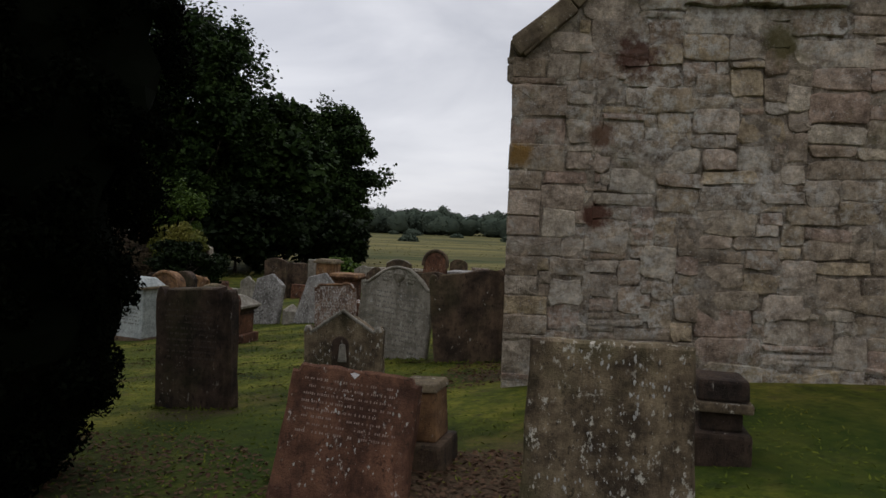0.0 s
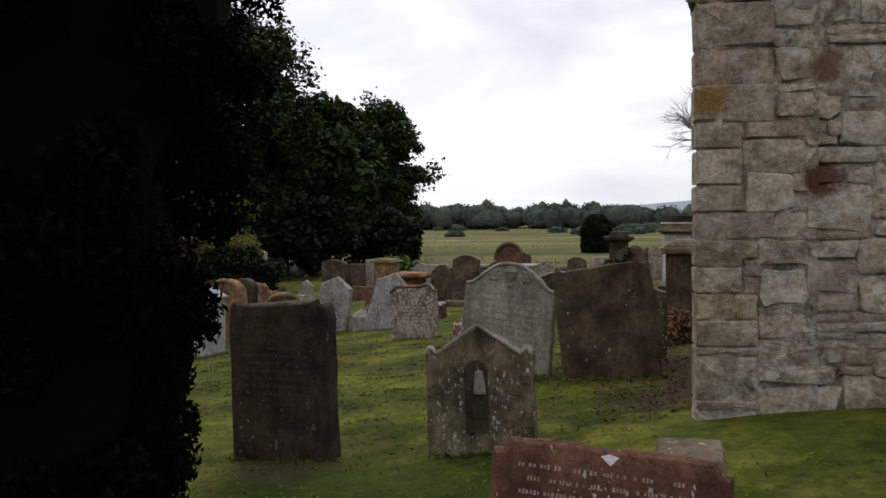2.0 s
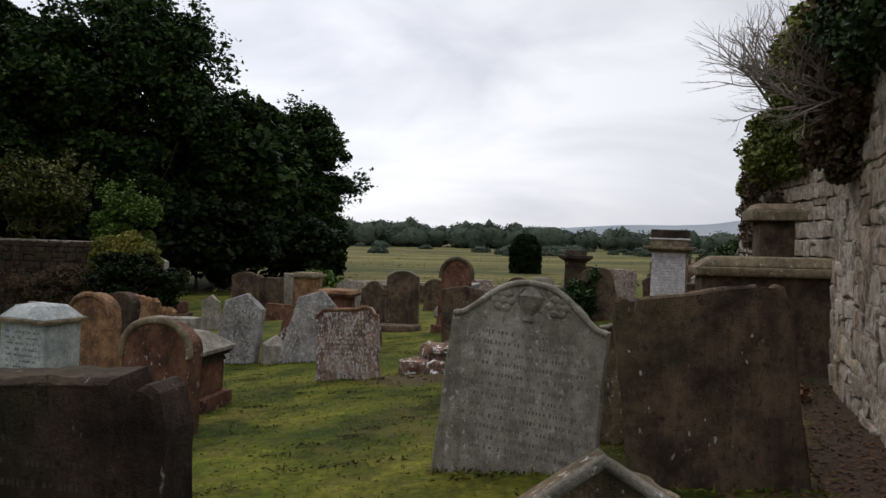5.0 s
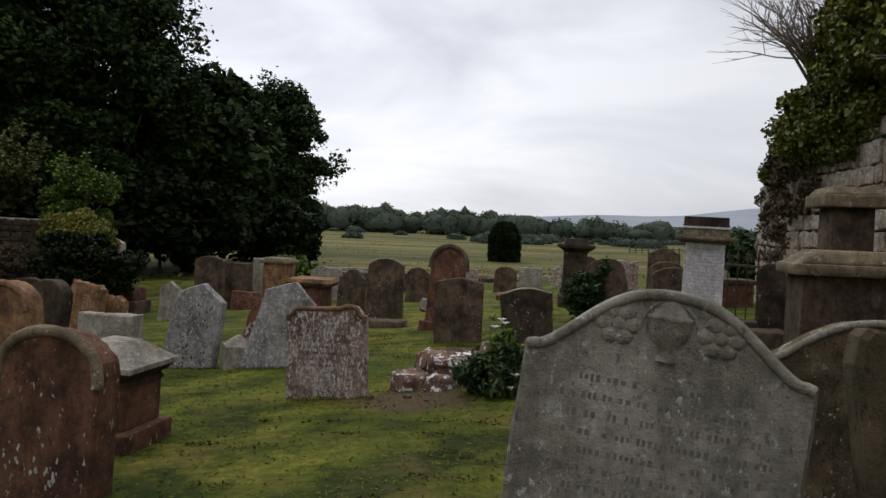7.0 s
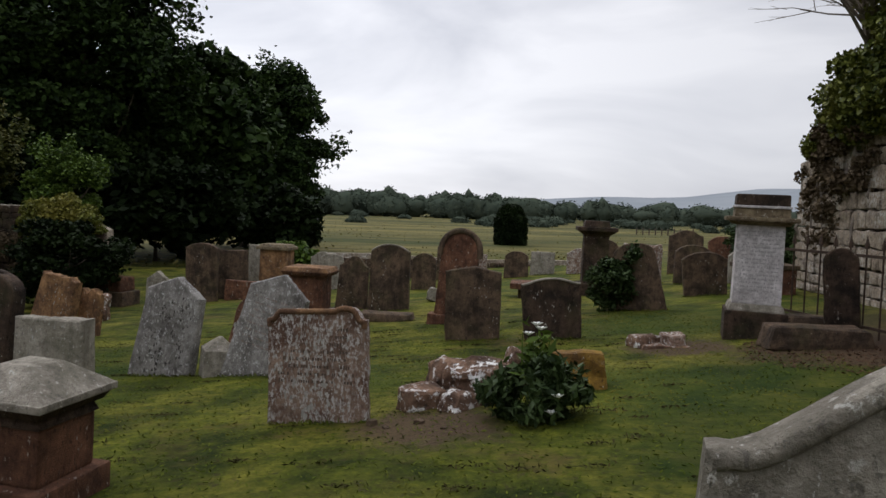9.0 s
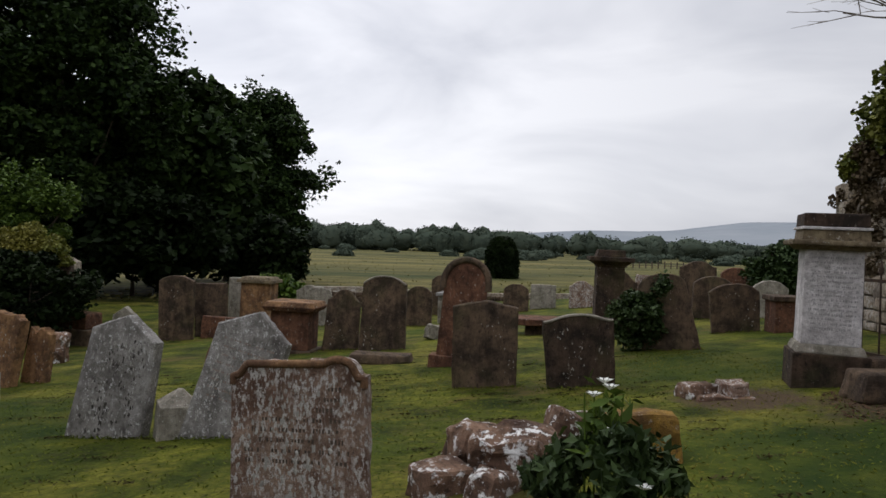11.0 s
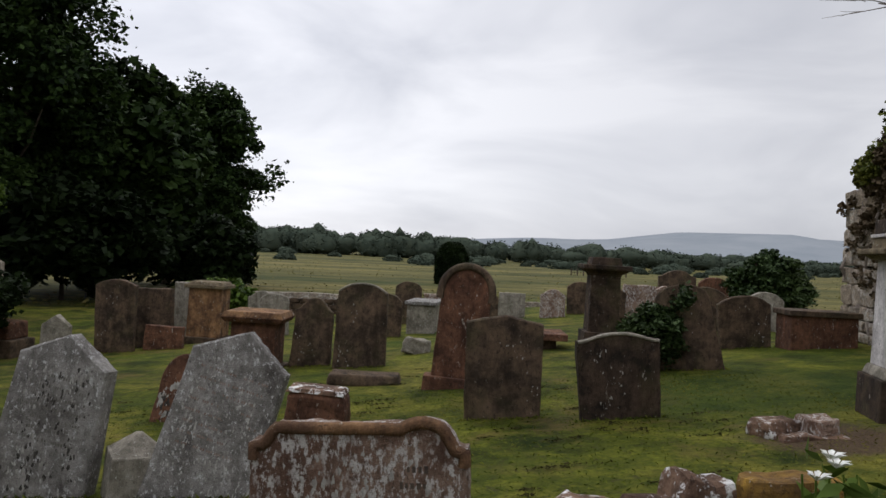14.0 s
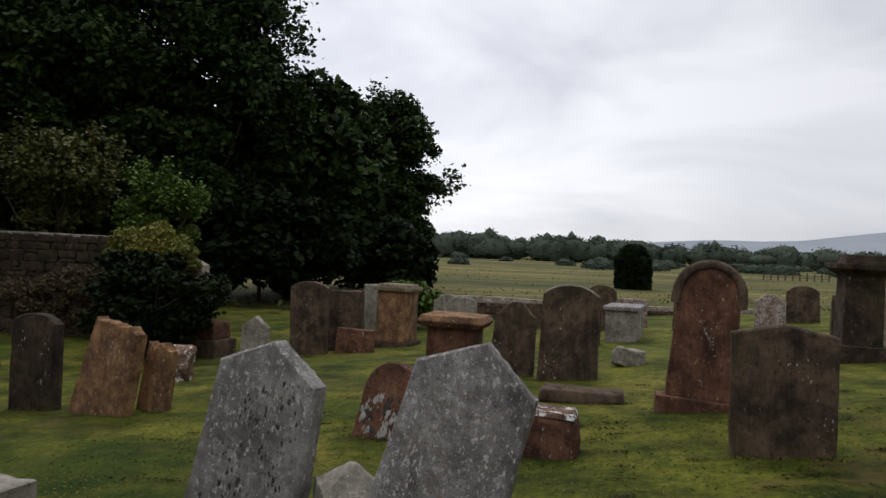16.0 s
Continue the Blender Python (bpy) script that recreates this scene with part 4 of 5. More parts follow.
monument("broken_pedestal", 1.42, 4.45, "stacked fragments of a red sandstone pedestal",
         [("foot", M_DARK, -0.1, 0.32, 0.34, 0.40, 1.0, 0.03), ("shaft", M_DARK, 0.22, 0.12, 0.24, 0.28, 1.0, 0.02), ("ledge", M_MOSSY, 0.34, 0.06, 0.34, 0.38, 1.0, 0.015), ("cap", M_DARK, 0.40, 0.13, 0.30, 0.33, 0.95, 0.02)], -8, 0, "pedestal")

# wall tomb with its column, against the nave
tomb = monument("wall_tomb", 1.78, 13.05, "broad brown wall tomb with moulded olive coping",
                [("slab", M_BROWN, -0.2, 1.36, 1.50, 0.45, 1.0, 0.02), ("coping", M_COPING, 1.16, 0.10, 1.66, 0.60, 1.0, 0.03), ("ridge", M_COPING, 1.26, 0.12, 1.60, 0.54, 0.78, 0.03)], -10, 0, "tomb")
monument("tomb_pillar", 3.12, 16.0, "square brown stone pillar with a heavy cap",
         [("shaft", M_BROWN, 0.0, 1.92, 0.52, 0.50, 0.95, 0.02), ("cap", M_COPING, 1.92, 0.16, 0.78, 0.74, 1.0, 0.03), ("crown_stone", M_COPING, 2.08, 0.10, 0.72, 0.68, 0.8, 0.02)], -10, 0, "pillar")

# white monument
mon = monument("pedestal_monument", 2.22, 18.40, "white marble pedestal monument with moulded sandstone cap",
               [("base", M_DARK, -0.1, 0.50, 0.80, 0.72, 1.0, 0.02), ("plinth", M_GREY, 0.40, 0.10, 0.74, 0.66, 0.9, 0.02), ("shaft", M_WHITE, 0.50, 1.08, 0.62, 0.54, 0.97, 0.01),
                ("cornice", M_COPING, 1.58, 0.05, 0.70, 0.62, 1.14, 0.01), ("cornice", M_COPING, 1.63, 0.06, 0.92, 0.82, 1.0, 0.02),
                ("attic", M_COPING, 1.69, 0.12, 0.70, 0.62, 0.97, 0.01), ("attic_moulding", M_WHITE, 1.81, 0.035, 0.72, 0.64, 1.0, 0.01), ("cap", M_DARK, 1.845, 0.155, 0.68, 0.60, 0.98, 0.02)], -20, 1)
part("inscription", lettering(0.50, -0.2725, 0.66, 1.52, 16, random.Random(8), 0.024, 0.10), M_CUT_GREY, next(o for o in mon.children if o.name.startswith("shaft")), "worn cut lettering")["kind"] = "stuff"
rough_stone("kerb_stone", 0.62, 18.15, 0.40, 0.32, 0.20, M_RUBBLE, "broken lichened stone lying in the grass", 12)
rough_stone("kerb_stone", 0.98, 18.05, 0.34, 0.30, 0.20, M_LICHEN, "broken brown stone lying in the grass", -6)
rough_stone("kerb_stone", 0.84, 17.90, 0.66, 0.22, 0.08, M_RUBBLE, "flat pale stone sunk in the grass", -3)
rough_stone("ledger_stone", 2.45, 17.2, 1.25, 0.55, 0.30, M_BROWN, "low brown ledger stone beside the monument", -8, 0, 0, 0.05, 0.03, category="ledger")
rough_stone("ledger_stone", 2.95, 18.1, 1.0, 0.5, 0.34, M_BROWN, "low mossy kerb stone by the railings", -8, 0, 0, 0.05, 0.03, category="ledger")
headstone(3.12, 17.75, M_DARK, "small dark round-topped headstone by the railings", "arch", 0.42, 0.42, 1.22, 0.20, 0.10, -4, 0, -25)


def railing():
    ob = new("iron_railing")
    x0, y0, x1, y1 = 3.05, 19.75, 3.72, 15.8
    ob.matrix_basis = pose(x0, y0, ground_z(x0, y0) - 0.02, 0, 0, math.degrees(math.atan2(y1 - y0, x1 - x0)))
    tagged(ob, "rusted iron railing with spear heads before the church wall", "railing")
    length = math.hypot(x1 - x0, y1 - y0)
    for z in (0.25, 1.18):
        bm = bmesh.new()
        add_box(bm, length / 2, 0, z, length, 0.03, 0.04, 0.004)
        part("rail", bm, M_IRON, ob)
    count = 14
    for i in range(count + 1):
        bm = bmesh.new()
        limb(bm, (0, 0, 0), (0, 0, 1.30), 0.012, 0.012, 6, 1, i)
        bar = part("bar", bm, M_IRON, ob, "", pose(length * i / count, 0, 0))
        bm = bmesh.new()
        limb(bm, (0, 0, 1.295), (0, 0, 1.36), 0.030, 0.026, 6, 1, i)
        limb(bm, (0, 0, 1.355), (0, 0, 1.46), 0.026, 0.003, 6, 1, i)
        part("spear_head", bm, M_IRON, bar)


railing()

# ---- gravestones in the middle of the yard ----
pink = headstone(-3.25, 14.78, M_LICHEN, "red sandstone headstone mottled with pale lichen and scrolled top", "scroll", 0.93, 0.91, 1.05, 0.12, 0.12, -2, 2, -12,
                 rim_radius=0.028, rim_side=0.05, rim_mat=M_ORANGE, letters=M_CUT_RED, letter_rows=8, letter_z=(0.35, 0.88), glyph=0.03, lichen=260, crust=0.020)
headstone(-5.84, 17.9, M_GRANITE, "pale grey pointed headstone leaning sideways", "gable", 0.93, 0.78, 1.36, 0.22, 0.17, 10, 3, -14, letters=M_CUT_DARK, letter_rows=7, letter_z=(0.45, 1.05), glyph=0.026, lichen=160, soot=170, crust=0.017)
headstone(-4.52, 17.55, M_GRANITE, "pale grey pointed headstone leaning steeply sideways", "gable", 0.86, 0.78, 1.36, 0.23, 0.15, 15, 6, -10, letters=M_CUT_PALE, letter_rows=8, letter_z=(0.35, 1.05), glyph=0.022, lichen=330, crust=0.014)
monument("stone_stub", -5.05, 17.75, "squat grey stone stub with a pyramid top",
         [("block", M_GREY, -0.15, 0.53, 0.42, 0.42, 1.0, 0.02), ("pyramid", M_GREY, 0.38, 0.15, 0.38, 0.38, 0.12, 0.005)], 25, 4, "stub")
headstone(-1.62, 20.0, M_BROWN, "plain grey-brown headstone with a low pointed top", "gable", 0.88, 0.90, 1.22, 0.09, 0.13, 0, 1, -8, lichen=25, crust=0.0096)
headstone(-0.40, 19.45, M_DARK, "squat dark headstone with a pale shouldered top edge", "ogee", 0.86, 0.92, 0.97, 0.09, 0.14, -4, 1, -8, rim_radius=0.02, rim_mat=M_GREY, lichen=35, crust=0.0112)
headstone(-1.86, 22.25, M_RED, "tall red sandstone headstone with a hooded round arch", "arch", 0.80, 0.72, 1.78, 0.40, 0.20, 4, 2, -8, rim_radius=0.06, rim_side=0.10, hood=-0.35, rim_mat=M_BROWN, plinth=(1.0, 0.42, 0.16), lichen=20, crust=0.0112)
rough_stone("ledger_stone", -3.2, 22.85, 1.15, 0.5, 0.18, M_BROWN, "low mossy ledger stone in the grass", -6, 0, 0, 0.02, 0.03, category="ledger")
headstone(-5.50, 20.95, M_RED, "broken round red stone fragment leaning in the turf", "arch", 0.62, 0.66, 0.86, 0.34, 0.22, 12, 10, -15, lichen=90, soot=60, crust=0.035)
rough_stone("red_block", -3.76, 20.35, 0.74, 0.45, 0.46, M_RED, "squared red sandstone block with lichened top", -8, 0, 3, 0.04, 0.03)
rough_stone("block_cap", -3.76, 20.35, 0.70, 0.42, 0.05, M_RUBBLE, "pale lichened slab lying on a red block", -8, 0, 3, 0.0, 0.012, ground_z(-3.76, 20.35) + 0.405)
monument("table_tomb", 0.35, 26.6, "flat red sandstone table tomb", [("support", M_BROWN, -0.1, 0.35, 0.9, 0.6, 1.0, 0.02), ("top_slab", M_RED, 0.25, 0.14, 1.30, 1.1, 1.0, 0.02)], -8, 0, "tomb")
monument("pillar_monument", 1.80, 26.6, "dark square pillar monument with a moulded cap",
         [("base", M_DARK, -0.15, 0.45, 0.82, 0.82, 1.0, 0.02), ("shaft", M_DARK, 0.30, 1.18, 0.64, 0.60, 0.96, 0.01), ("neck", M_DARK, 1.48, 0.05, 0.62, 0.58, 1.06, 0.01), ("cornice", M_DARK, 1.53, 0.09, 0.66, 0.62, 1.42, 0.01), ("cap", M_DARK, 1.62, 0.10, 1.0, 0.94, 1.0, 0.02),
          ("top_block", M_DARK, 1.72, 0.16, 0.66, 0.62, 0.9, 0.02)], -8, 1)
headstone(1.80, 22.3, M_BROWN, "brown round-shouldered headstone leaning by a shrub", "arch", 1.0, 0.80, 1.34, 0.22, 0.16, -10, 4, -20, lichen=25, crust=0.0112)
headstone(3.86, 24.45, M_BROWN, "broad brown headstone with a low arched top", "low_arch", 0.92, 0.98, 1.0, 0.16, 0.14, -4, 0, -8, lichen=25, crust=0.0128)
headstone(2.6, 28.6, M_BROWN, "weathered brown headstone with a shouldered top", "ogee", 0.9, 0.9, 1.35, 0.30, 0.14, 1, 0, -8)
headstone(3.7, 28.9, M_LICHEN, "lichened headstone with a scalloped top", "double", 1.1, 1.1, 1.2, 0.18, 0.14, 0, 0, -8)
headstone(4.9, 28.2, M_BROWN, "brown headstone with a low arched top", "low_arch", 1.0, 1.0, 1.1, 0.2, 0.14, 2, 0, -6)
monument("chest_tomb", 4.9, 23.9, "low dark chest tomb", [("chest", M_RED, -0.1, 0.70, 1.15, 0.7, 1.0, 0.02), ("lid", M_BROWN, 0.60, 0.10, 1.25, 0.8, 1.0, 0.02)], -10, 0, "tomb")
headstone(6.1, 27.6, M_GREY, "small grey headstone with a pale lichened head", "low_arch", 0.85, 0.85, 0.95, 0.2, 0.13, 0, 0, -8)

# ---- the rows before the wood ----
headstone(-4.22, 25.45, M_BROWN, "shouldered brown headstone leaning on its neighbour", "ogee", 0.80, 0.70, 1.30, 0.24, 0.13, 3, 2, -8, lichen=25, crust=0.0144)
headstone(-3.30, 24.90, M_BROWN, "tall brown headstone with a low round top", "low_arch", 0.98, 0.90, 1.56, 0.16, 0.16, 1, 2, -8, rim_radius=0.02, rim_mat=M_GREY, lichen=25, crust=0.0144)
monument("chest_tomb", -5.2, 25.4, "red sandstone chest tomb with a moulded lid",
         [("base", M_BROWN, -0.1, 0.22, 1.0, 0.9, 1.0, 0.02), ("chest", M_RED, 0.12, 0.80, 0.82, 0.72, 1.0, 0.02), ("cornice", M_RED, 0.92, 0.10, 1.02, 0.9, 1.12, 0.02), ("lid", M_ORANGE, 1.02, 0.10, 1.12, 1.0, 0.9, 0.02)], -8, 1, "tomb")
headstone(-9.35, 30.3, M_BROWN, "tall brown slab headstone before the trees", "low_arch", 0.95, 1.0, 1.84, 0.16, 0.2, 0, 0, -8, lichen=25, crust=0.016)
headstone(-8.7, 31.4, M_BROWN, "broad weathered headstone before the trees", "flat", 0.95, 0.95, 1.6, 0.05, 0.2, -1, 0, -8)
headstone(-8.2, 30.4, M_RED, "low red headstone fragment", "flat", 1.0, 0.95, 0.62, 0.05, 0.2, 2, 0, -8)
monument("pedestal_tomb", -7.6, 32.6, "orange sandstone pedestal tomb with a flat cap",
         [("base", M_BROWN, -0.1, 0.30, 1.15, 1.0, 1.0, 0.02), ("die", M_ORANGE, 0.20, 1.36, 0.94, 0.8, 0.97, 0.02), ("cap", M_COPING, 1.56, 0.10, 1.12, 1.0, 1.0, 0.02), ("top", M_COPING, 1.66, 0.08, 0.98, 0.86, 0.9, 0.02)], -8, 1, "tomb")
headstone(-8.25, 32.9, M_GREY, "grey slab beside a pedestal tomb", "flat", 0.7, 0.7, 1.75, 0.05, 0.2, 0, 0, -8)
monument("broken_tomb", -12.1, 30.4, "low broken red tomb in the grass", [("lower_block", M_BROWN, -0.1, 0.58, 1.25, 0.9, 1.0, 0.04), ("upper_block", M_RED, 0.48, 0.42, 0.98, 0.75, 0.95, 0.05)], -12, 2, "tomb")
headstone(-9.6, 27.4, M_GREY, "small stubby grey headstone with a pointed top", "gable", 0.62, 0.58, 1.15, 0.22, 0.16, 3, 0, -8)
for fx, fy, fw, fh, fk, fm in ((-6.6, 36.4, 1.0, 1.35, "ogee", M_GREY), (-1.7, 36.4, 0.95, 1.5, "low_arch", M_BROWN), (-0.6, 37.5, 1.0, 1.0, "flat", M_LICHEN), (-3.6, 38.5, 1.3, 0.9, "flat", M_BROWN),
                           (0.9, 36.0, 0.95, 1.05, "low_arch", M_BROWN), (2.1, 37.2, 1.0, 0.95, "flat", M_GREY), (3.3, 36.0, 0.9, 1.0, "ogee", M_LICHEN), (4.6, 37.0, 1.0, 1.2, "low_arch", M_BROWN),
                           (-2.6, 31.2, 0.8, 1.2, "low_arch", M_BROWN), (-5.9, 33.8, 0.9, 1.3, "arch", M_GREY), (6.4, 33.0, 1.2, 1.5, "ogee", M_BROWN), (7.9, 33.6, 1.0, 1.3, "low_arch", M_RED)):
    headstone(fx, fy, fm, "weathered headstone in a far row of the yard", fk, fw, fw * 0.95, fh, 0.2, 0.15, ((fx * 37) % 5) - 2, 0, -8)
monument("chest_tomb", -1.45, 32.6, "pale grey chest tomb", [("chest", M_GREY, -0.1, 0.95, 0.80, 1.5, 1.0, 0.02), ("lid", M_GRANITE, 0.85, 0.10, 0.92, 1.62, 1.0, 0.02)], -14, 0, "tomb")
rough_stone("fallen_stone", -2.15, 26.4, 0.55, 0.4, 0.35, M_GREY, "fallen grey stone lying in the grass", 20, 0, 8)

# ---- the group beside the path ----
headstone(-4.58, 11.65, M_RED, "red-brown sandstone headstone with an ochre hood over its round arch", "arch", 0.66, 0.70, 1.13, 0.28, 0.26, 1, 1, -10, rim_radius=0.040, rim_side=0.06, hood=-0.1, rim_mat=M_COPING, lichen=40, crust=0.016)
monument("pedestal_tomb", -4.80, 13.0, "dark brown stepped pedestal with a grey pyramid cap",
         [("base", M_RED, -0.15, 0.38, 0.70, 0.66, 1.0, 0.02), ("die", M_RED, 0.23, 0.36, 0.54, 0.50, 1.0, 0.02), ("neck", M_DARK, 0.59, 0.07, 0.58, 0.54, 0.9, 0.01), ("cornice", M_DARK, 0.66, 0.06, 0.60, 0.58, 1.12, 0.01),
          ("cap", M_GREY, 0.72, 0.05, 0.72, 0.70, 1.0, 0.01), ("pyramid", M_GREY, 0.77, 0.16, 0.70, 0.68, 0.35, 0.01)], -12, 2, "tomb")
wt = monument("pedestal_tomb", -7.1, 13.9, "pale painted pedestal tomb with a rounded cap",
              [("base", M_BROWN, -0.1, 0.20, 0.80, 0.7, 1.0, 0.02), ("die", M_BLUEISH, 0.10, 0.98, 0.68, 0.60, 1.0, 0.02), ("cornice", M_COPING, 1.08, 0.05, 0.80, 0.72, 1.0, 0.01), ("cap", M_BLUEISH, 1.13, 0.16, 0.74, 0.66, 0.6, 0.03)], -14, 2, "tomb")
part("inscription", lettering(0.54, -0.302, 0.35, 1.0, 9, random.Random(4), 0.03, 0.08), M_CUT_DARK, next(o for o in wt.children if o.name.startswith("die")), "worn cut lettering")["kind"] = "stuff"
headstone(-7.55, 16.2, M_ORANGE, "orange round-topped headstone with a thick hood", "arch", 0.78, 0.80, 1.42, 0.36, 0.30, -3, 2, -10, rim_radius=0.05, rim_mat=M_ORANGE, lichen=25, crust=0.0112)
headstone(-7.9, 17.6, M_DARK, "dark round-topped headstone leaning back", "arch", 0.60, 0.62, 1.45, 0.28, 0.22, 4, 4, -18, lichen=20, crust=0.0112)
headstone(-9.65, 22.2, M_ORANGE, "orange weathered headstone with a broken top", "broken", 1.0, 0.8, 1.34, 0.14, 0.2, 13, 4, -18, lichen=30, crust=0.016)
headstone(-9.05, 22.5, M_ORANGE, "narrow orange broken stone", "broken", 0.5, 0.42, 1.05, 0.22, 0.18, 6, 4, -18, lichen=15, crust=0.0144)
headstone(-10.9, 22.6, M_DARK, "dark brown round-cornered headstone", "low_arch", 0.80, 0.80, 1.40, 0.14, 0.18, 0, 0, -10, lichen=20, crust=0.0144)
headstone(-5.93, 15.4, M_GREY, "low grey headstone with chamfered corners", "flat", 0.78, 0.74, 1.0, 0.03, 0.20, 0, 2, -10, lichen=60, crust=0.013)
rough_stone("lichened_boulder", -10.4, 25.6, 0.6, 0.5, 0.7, M_RUBBLE, "lichened stone fragment in the grass", 15, 0, 6, 0.05, 0.08)
headstone(-11.7, 19.7, M_DARK, "narrow dark headstone leaning sideways", "low_arch", 0.56, 0.52, 1.4, 0.1, 0.14, -4, 0, -10)
headstone(-11.0, 20.6, M_GREY, "plain grey-brown headstone behind a dark one", "flat", 0.8, 0.8, 1.25, 0.05, 0.14, 2, 0, -10)

# ---- the rubble grave with lilies ----
rough_stone("rubble_stone", -2.14, 15.55, 0.38, 0.34, 0.44, M_RUBBLE, "upright red rubble stone with a white lichened head", 15, 4, 8, 0.05, 0.07)
rough_stone("rubble_stone", -2.34, 15.15, 0.42, 0.30, 0.26, M_RUBBLE, "squared red rubble stone", 25, 0, -4, 0.05, 0.04)
rough_stone("rubble_stone", -1.80, 15.30, 0.62, 0.46, 0.42, M_RUBBLE, "red rubble stone crusted with white lichen", -20, 5, -6, 0.06, 0.09)
rough_stone("rubble_stone", -2.00, 14.98, 0.34, 0.28, 0.20, M_RUBBLE, "small rubble stone crusted with white lichen", 50, 0, 4, 0.05, 0.06)
rough_stone("rubble_stone", -1.36, 15.75, 0.36, 0.30, 0.48, M_RUBBLE, "upright rubble stone with a white top", 10, 0, 6, 0.05, 0.05)
rough_stone("rubble_stone", -0.78, 15.65, 0.60, 0.32, 0.42, M_YELLOW, "block coated with ochre lichen", -10, 0, -5, 0.05, 0.04)
for sx, sy, ss in ((-2.75, 14.5, 0.09), (-2.62, 14.35, 0.06), (-2.35, 14.45, 0.08), (-2.15, 14.2, 0.05), (-2.9, 14.7, 0.05)):
    rough_stone("loose_stone", sx, sy, ss, ss * 0.8, ss * 0.5, M_BROWN, "small loose stone on trodden soil", sx * 90, 0, 0, 0.01, 0.02)


def lily_bush():
    x, y = -1.40, 14.42
    ob = new("lily_clump")
    ob.matrix_basis = pose(x, y, ground_z(x, y) - 0.02)
    tagged(ob, "dark leafy clump with white lily flowers", "plant")
    rs = np.random.RandomState(3)
    pts = clumps((0, 0, 0.22), (0.44, 0.36, 0.30), 40, 0.13, 90, 4)
    pts = pts[pts[:, 2] > 0.02]
    f = new("foliage", leaves_mesh("foliage", pts, 0.042, M_SHRUB, 5, 2.4))
    f.parent = ob
    tall = np.concatenate([np.array([0.02 + 0.06 * rs.normal(), 0.1 + 0.06 * rs.normal(), 0.4]) + rs.normal(size=(46, 3)) * np.array([0.07, 0.07, 0.15]) for _ in range(4)])
    f = new("stalk_leaves", leaves_mesh("stalk_leaves", tall, 0.05, M_BUSH, 6, 3.0))
    f.parent = ob
    bm = bmesh.new()
    for i in range(5):
        limb(bm, (0.05 * i - 0.1, 0.05, 0), (0.06 * i - 0.1, 0.1, 0.72), 0.008, 0.005, 5, 3, i)
    stalk = part("stalk", bm, M_BUSH, ob)
    for fx, fy, fz in ((0.02, 0.1, 0.78), (0.06, 0.12, 0.74), (-0.05, 0.08, 0.70), (0.10, -0.32, 0.14), (0.14, -0.34, 0.28), (0.05, 0.0, 0.5)):
        bm = bmesh.new()
        for i in range(6):
            g = i * math.pi / 3
            a = Vector((fx, fy, fz))
            tip = a + Vector((math.cos(g) * 0.055, math.sin(g) * 0.055 - 0.02, 0.035))
            s = Vector((-math.sin(g), math.cos(g), 0)) * 0.014
            mid = a.lerp(tip, 0.55) + Vector((0, 0, 0.012))
            vs = [bm.verts.new(p) for p in (a, mid + s, tip, mid - s)]
            bm.faces.new(vs)
        part("flower", bm, M_PETAL, stalk, "white lily flower")


lily_bush()

# ---- boundary wall and the wood ----
bw_m = pose(-34.0, 33.6, -2.05, 0, 0, -4.5)
wall_boundary = thick_wall("wall_boundary", "old rubble boundary wall with pale coping", [(0, -0.8), (21.0, -0.8), (21.0, 2.2), (19.6, 2.85), (0, 3.05)], 0.5, bw_m)
bm = bmesh.new()
for i in range(24):
    add_box(bm, 0.42 + i * 0.82, 0.25, 3.04 - 0.01 * i, 0.80, 0.64, 0.10, 0.02)
part("coping", bm, M_GREY, wall_boundary, "pale coping stones")
low_m = pose(-9.5, 43.4, -2.2, 0, 0, -2.5)
wall_far = thick_wall("wall_far", "low brown rubble wall closing the far end of the yard", [(0, -0.5), (19.0, -0.5), (19.0, 1.02), (14.0, 1.12), (9.0, 1.0), (4.0, 1.14), (0, 1.05)], 0.45, low_m)

tree("broadleaf_tree", -17.7, 66.0, "dense dark round-crowned broadleaf tree", 13.0, 7.1, M_WOOD, 0.24, 230, 480, 0.2, 0.4, 11, 1.55, sprigs=10)
tree("broadleaf_tree", -22.5, 49.5, "tall dark broadleaf tree with loose sprays", 16.5, 6.5, M_WOOD, 0.21, 260, 430, 0.5, 0.5, 12, 1.45, sprigs=40)
tree("broadleaf_tree", -29.5, 45.0, "tall dark broadleaf tree in the wood", 15.5, 6.8, M_WOOD, 0.22, 240, 400, 0.5, 0.5, 13, 1.5, sprigs=20)
tree("broadleaf_tree", -38.5, 41.0, "tall dark broadleaf tree at the wood's edge", 16.0, 7.0, M_WOOD, 0.36, 150, 260, 0.5, 0.5, 14, 1.9)
tree("broadleaf_tree", -19.0, 56.0, "dark broadleaf tree deep in the wood", 11.5, 6.0, M_WOOD, 0.40, 120, 240, 0.2, 0.4, 15, 1.9)
tree("broadleaf_tree", -33.0, 55.0, "dark broadleaf tree deep in the wood", 15.0, 8.5, M_WOOD, 0.45, 150, 240, 0.2, 0.5, 16, 2.2)
tree("broadleaf_tree", -48.0, 50.0, "dark broadleaf tree deep in the wood", 15.0, 8.5, M_WOOD, 0.45, 120, 220, 0.2, 0.5, 17, 2.2)
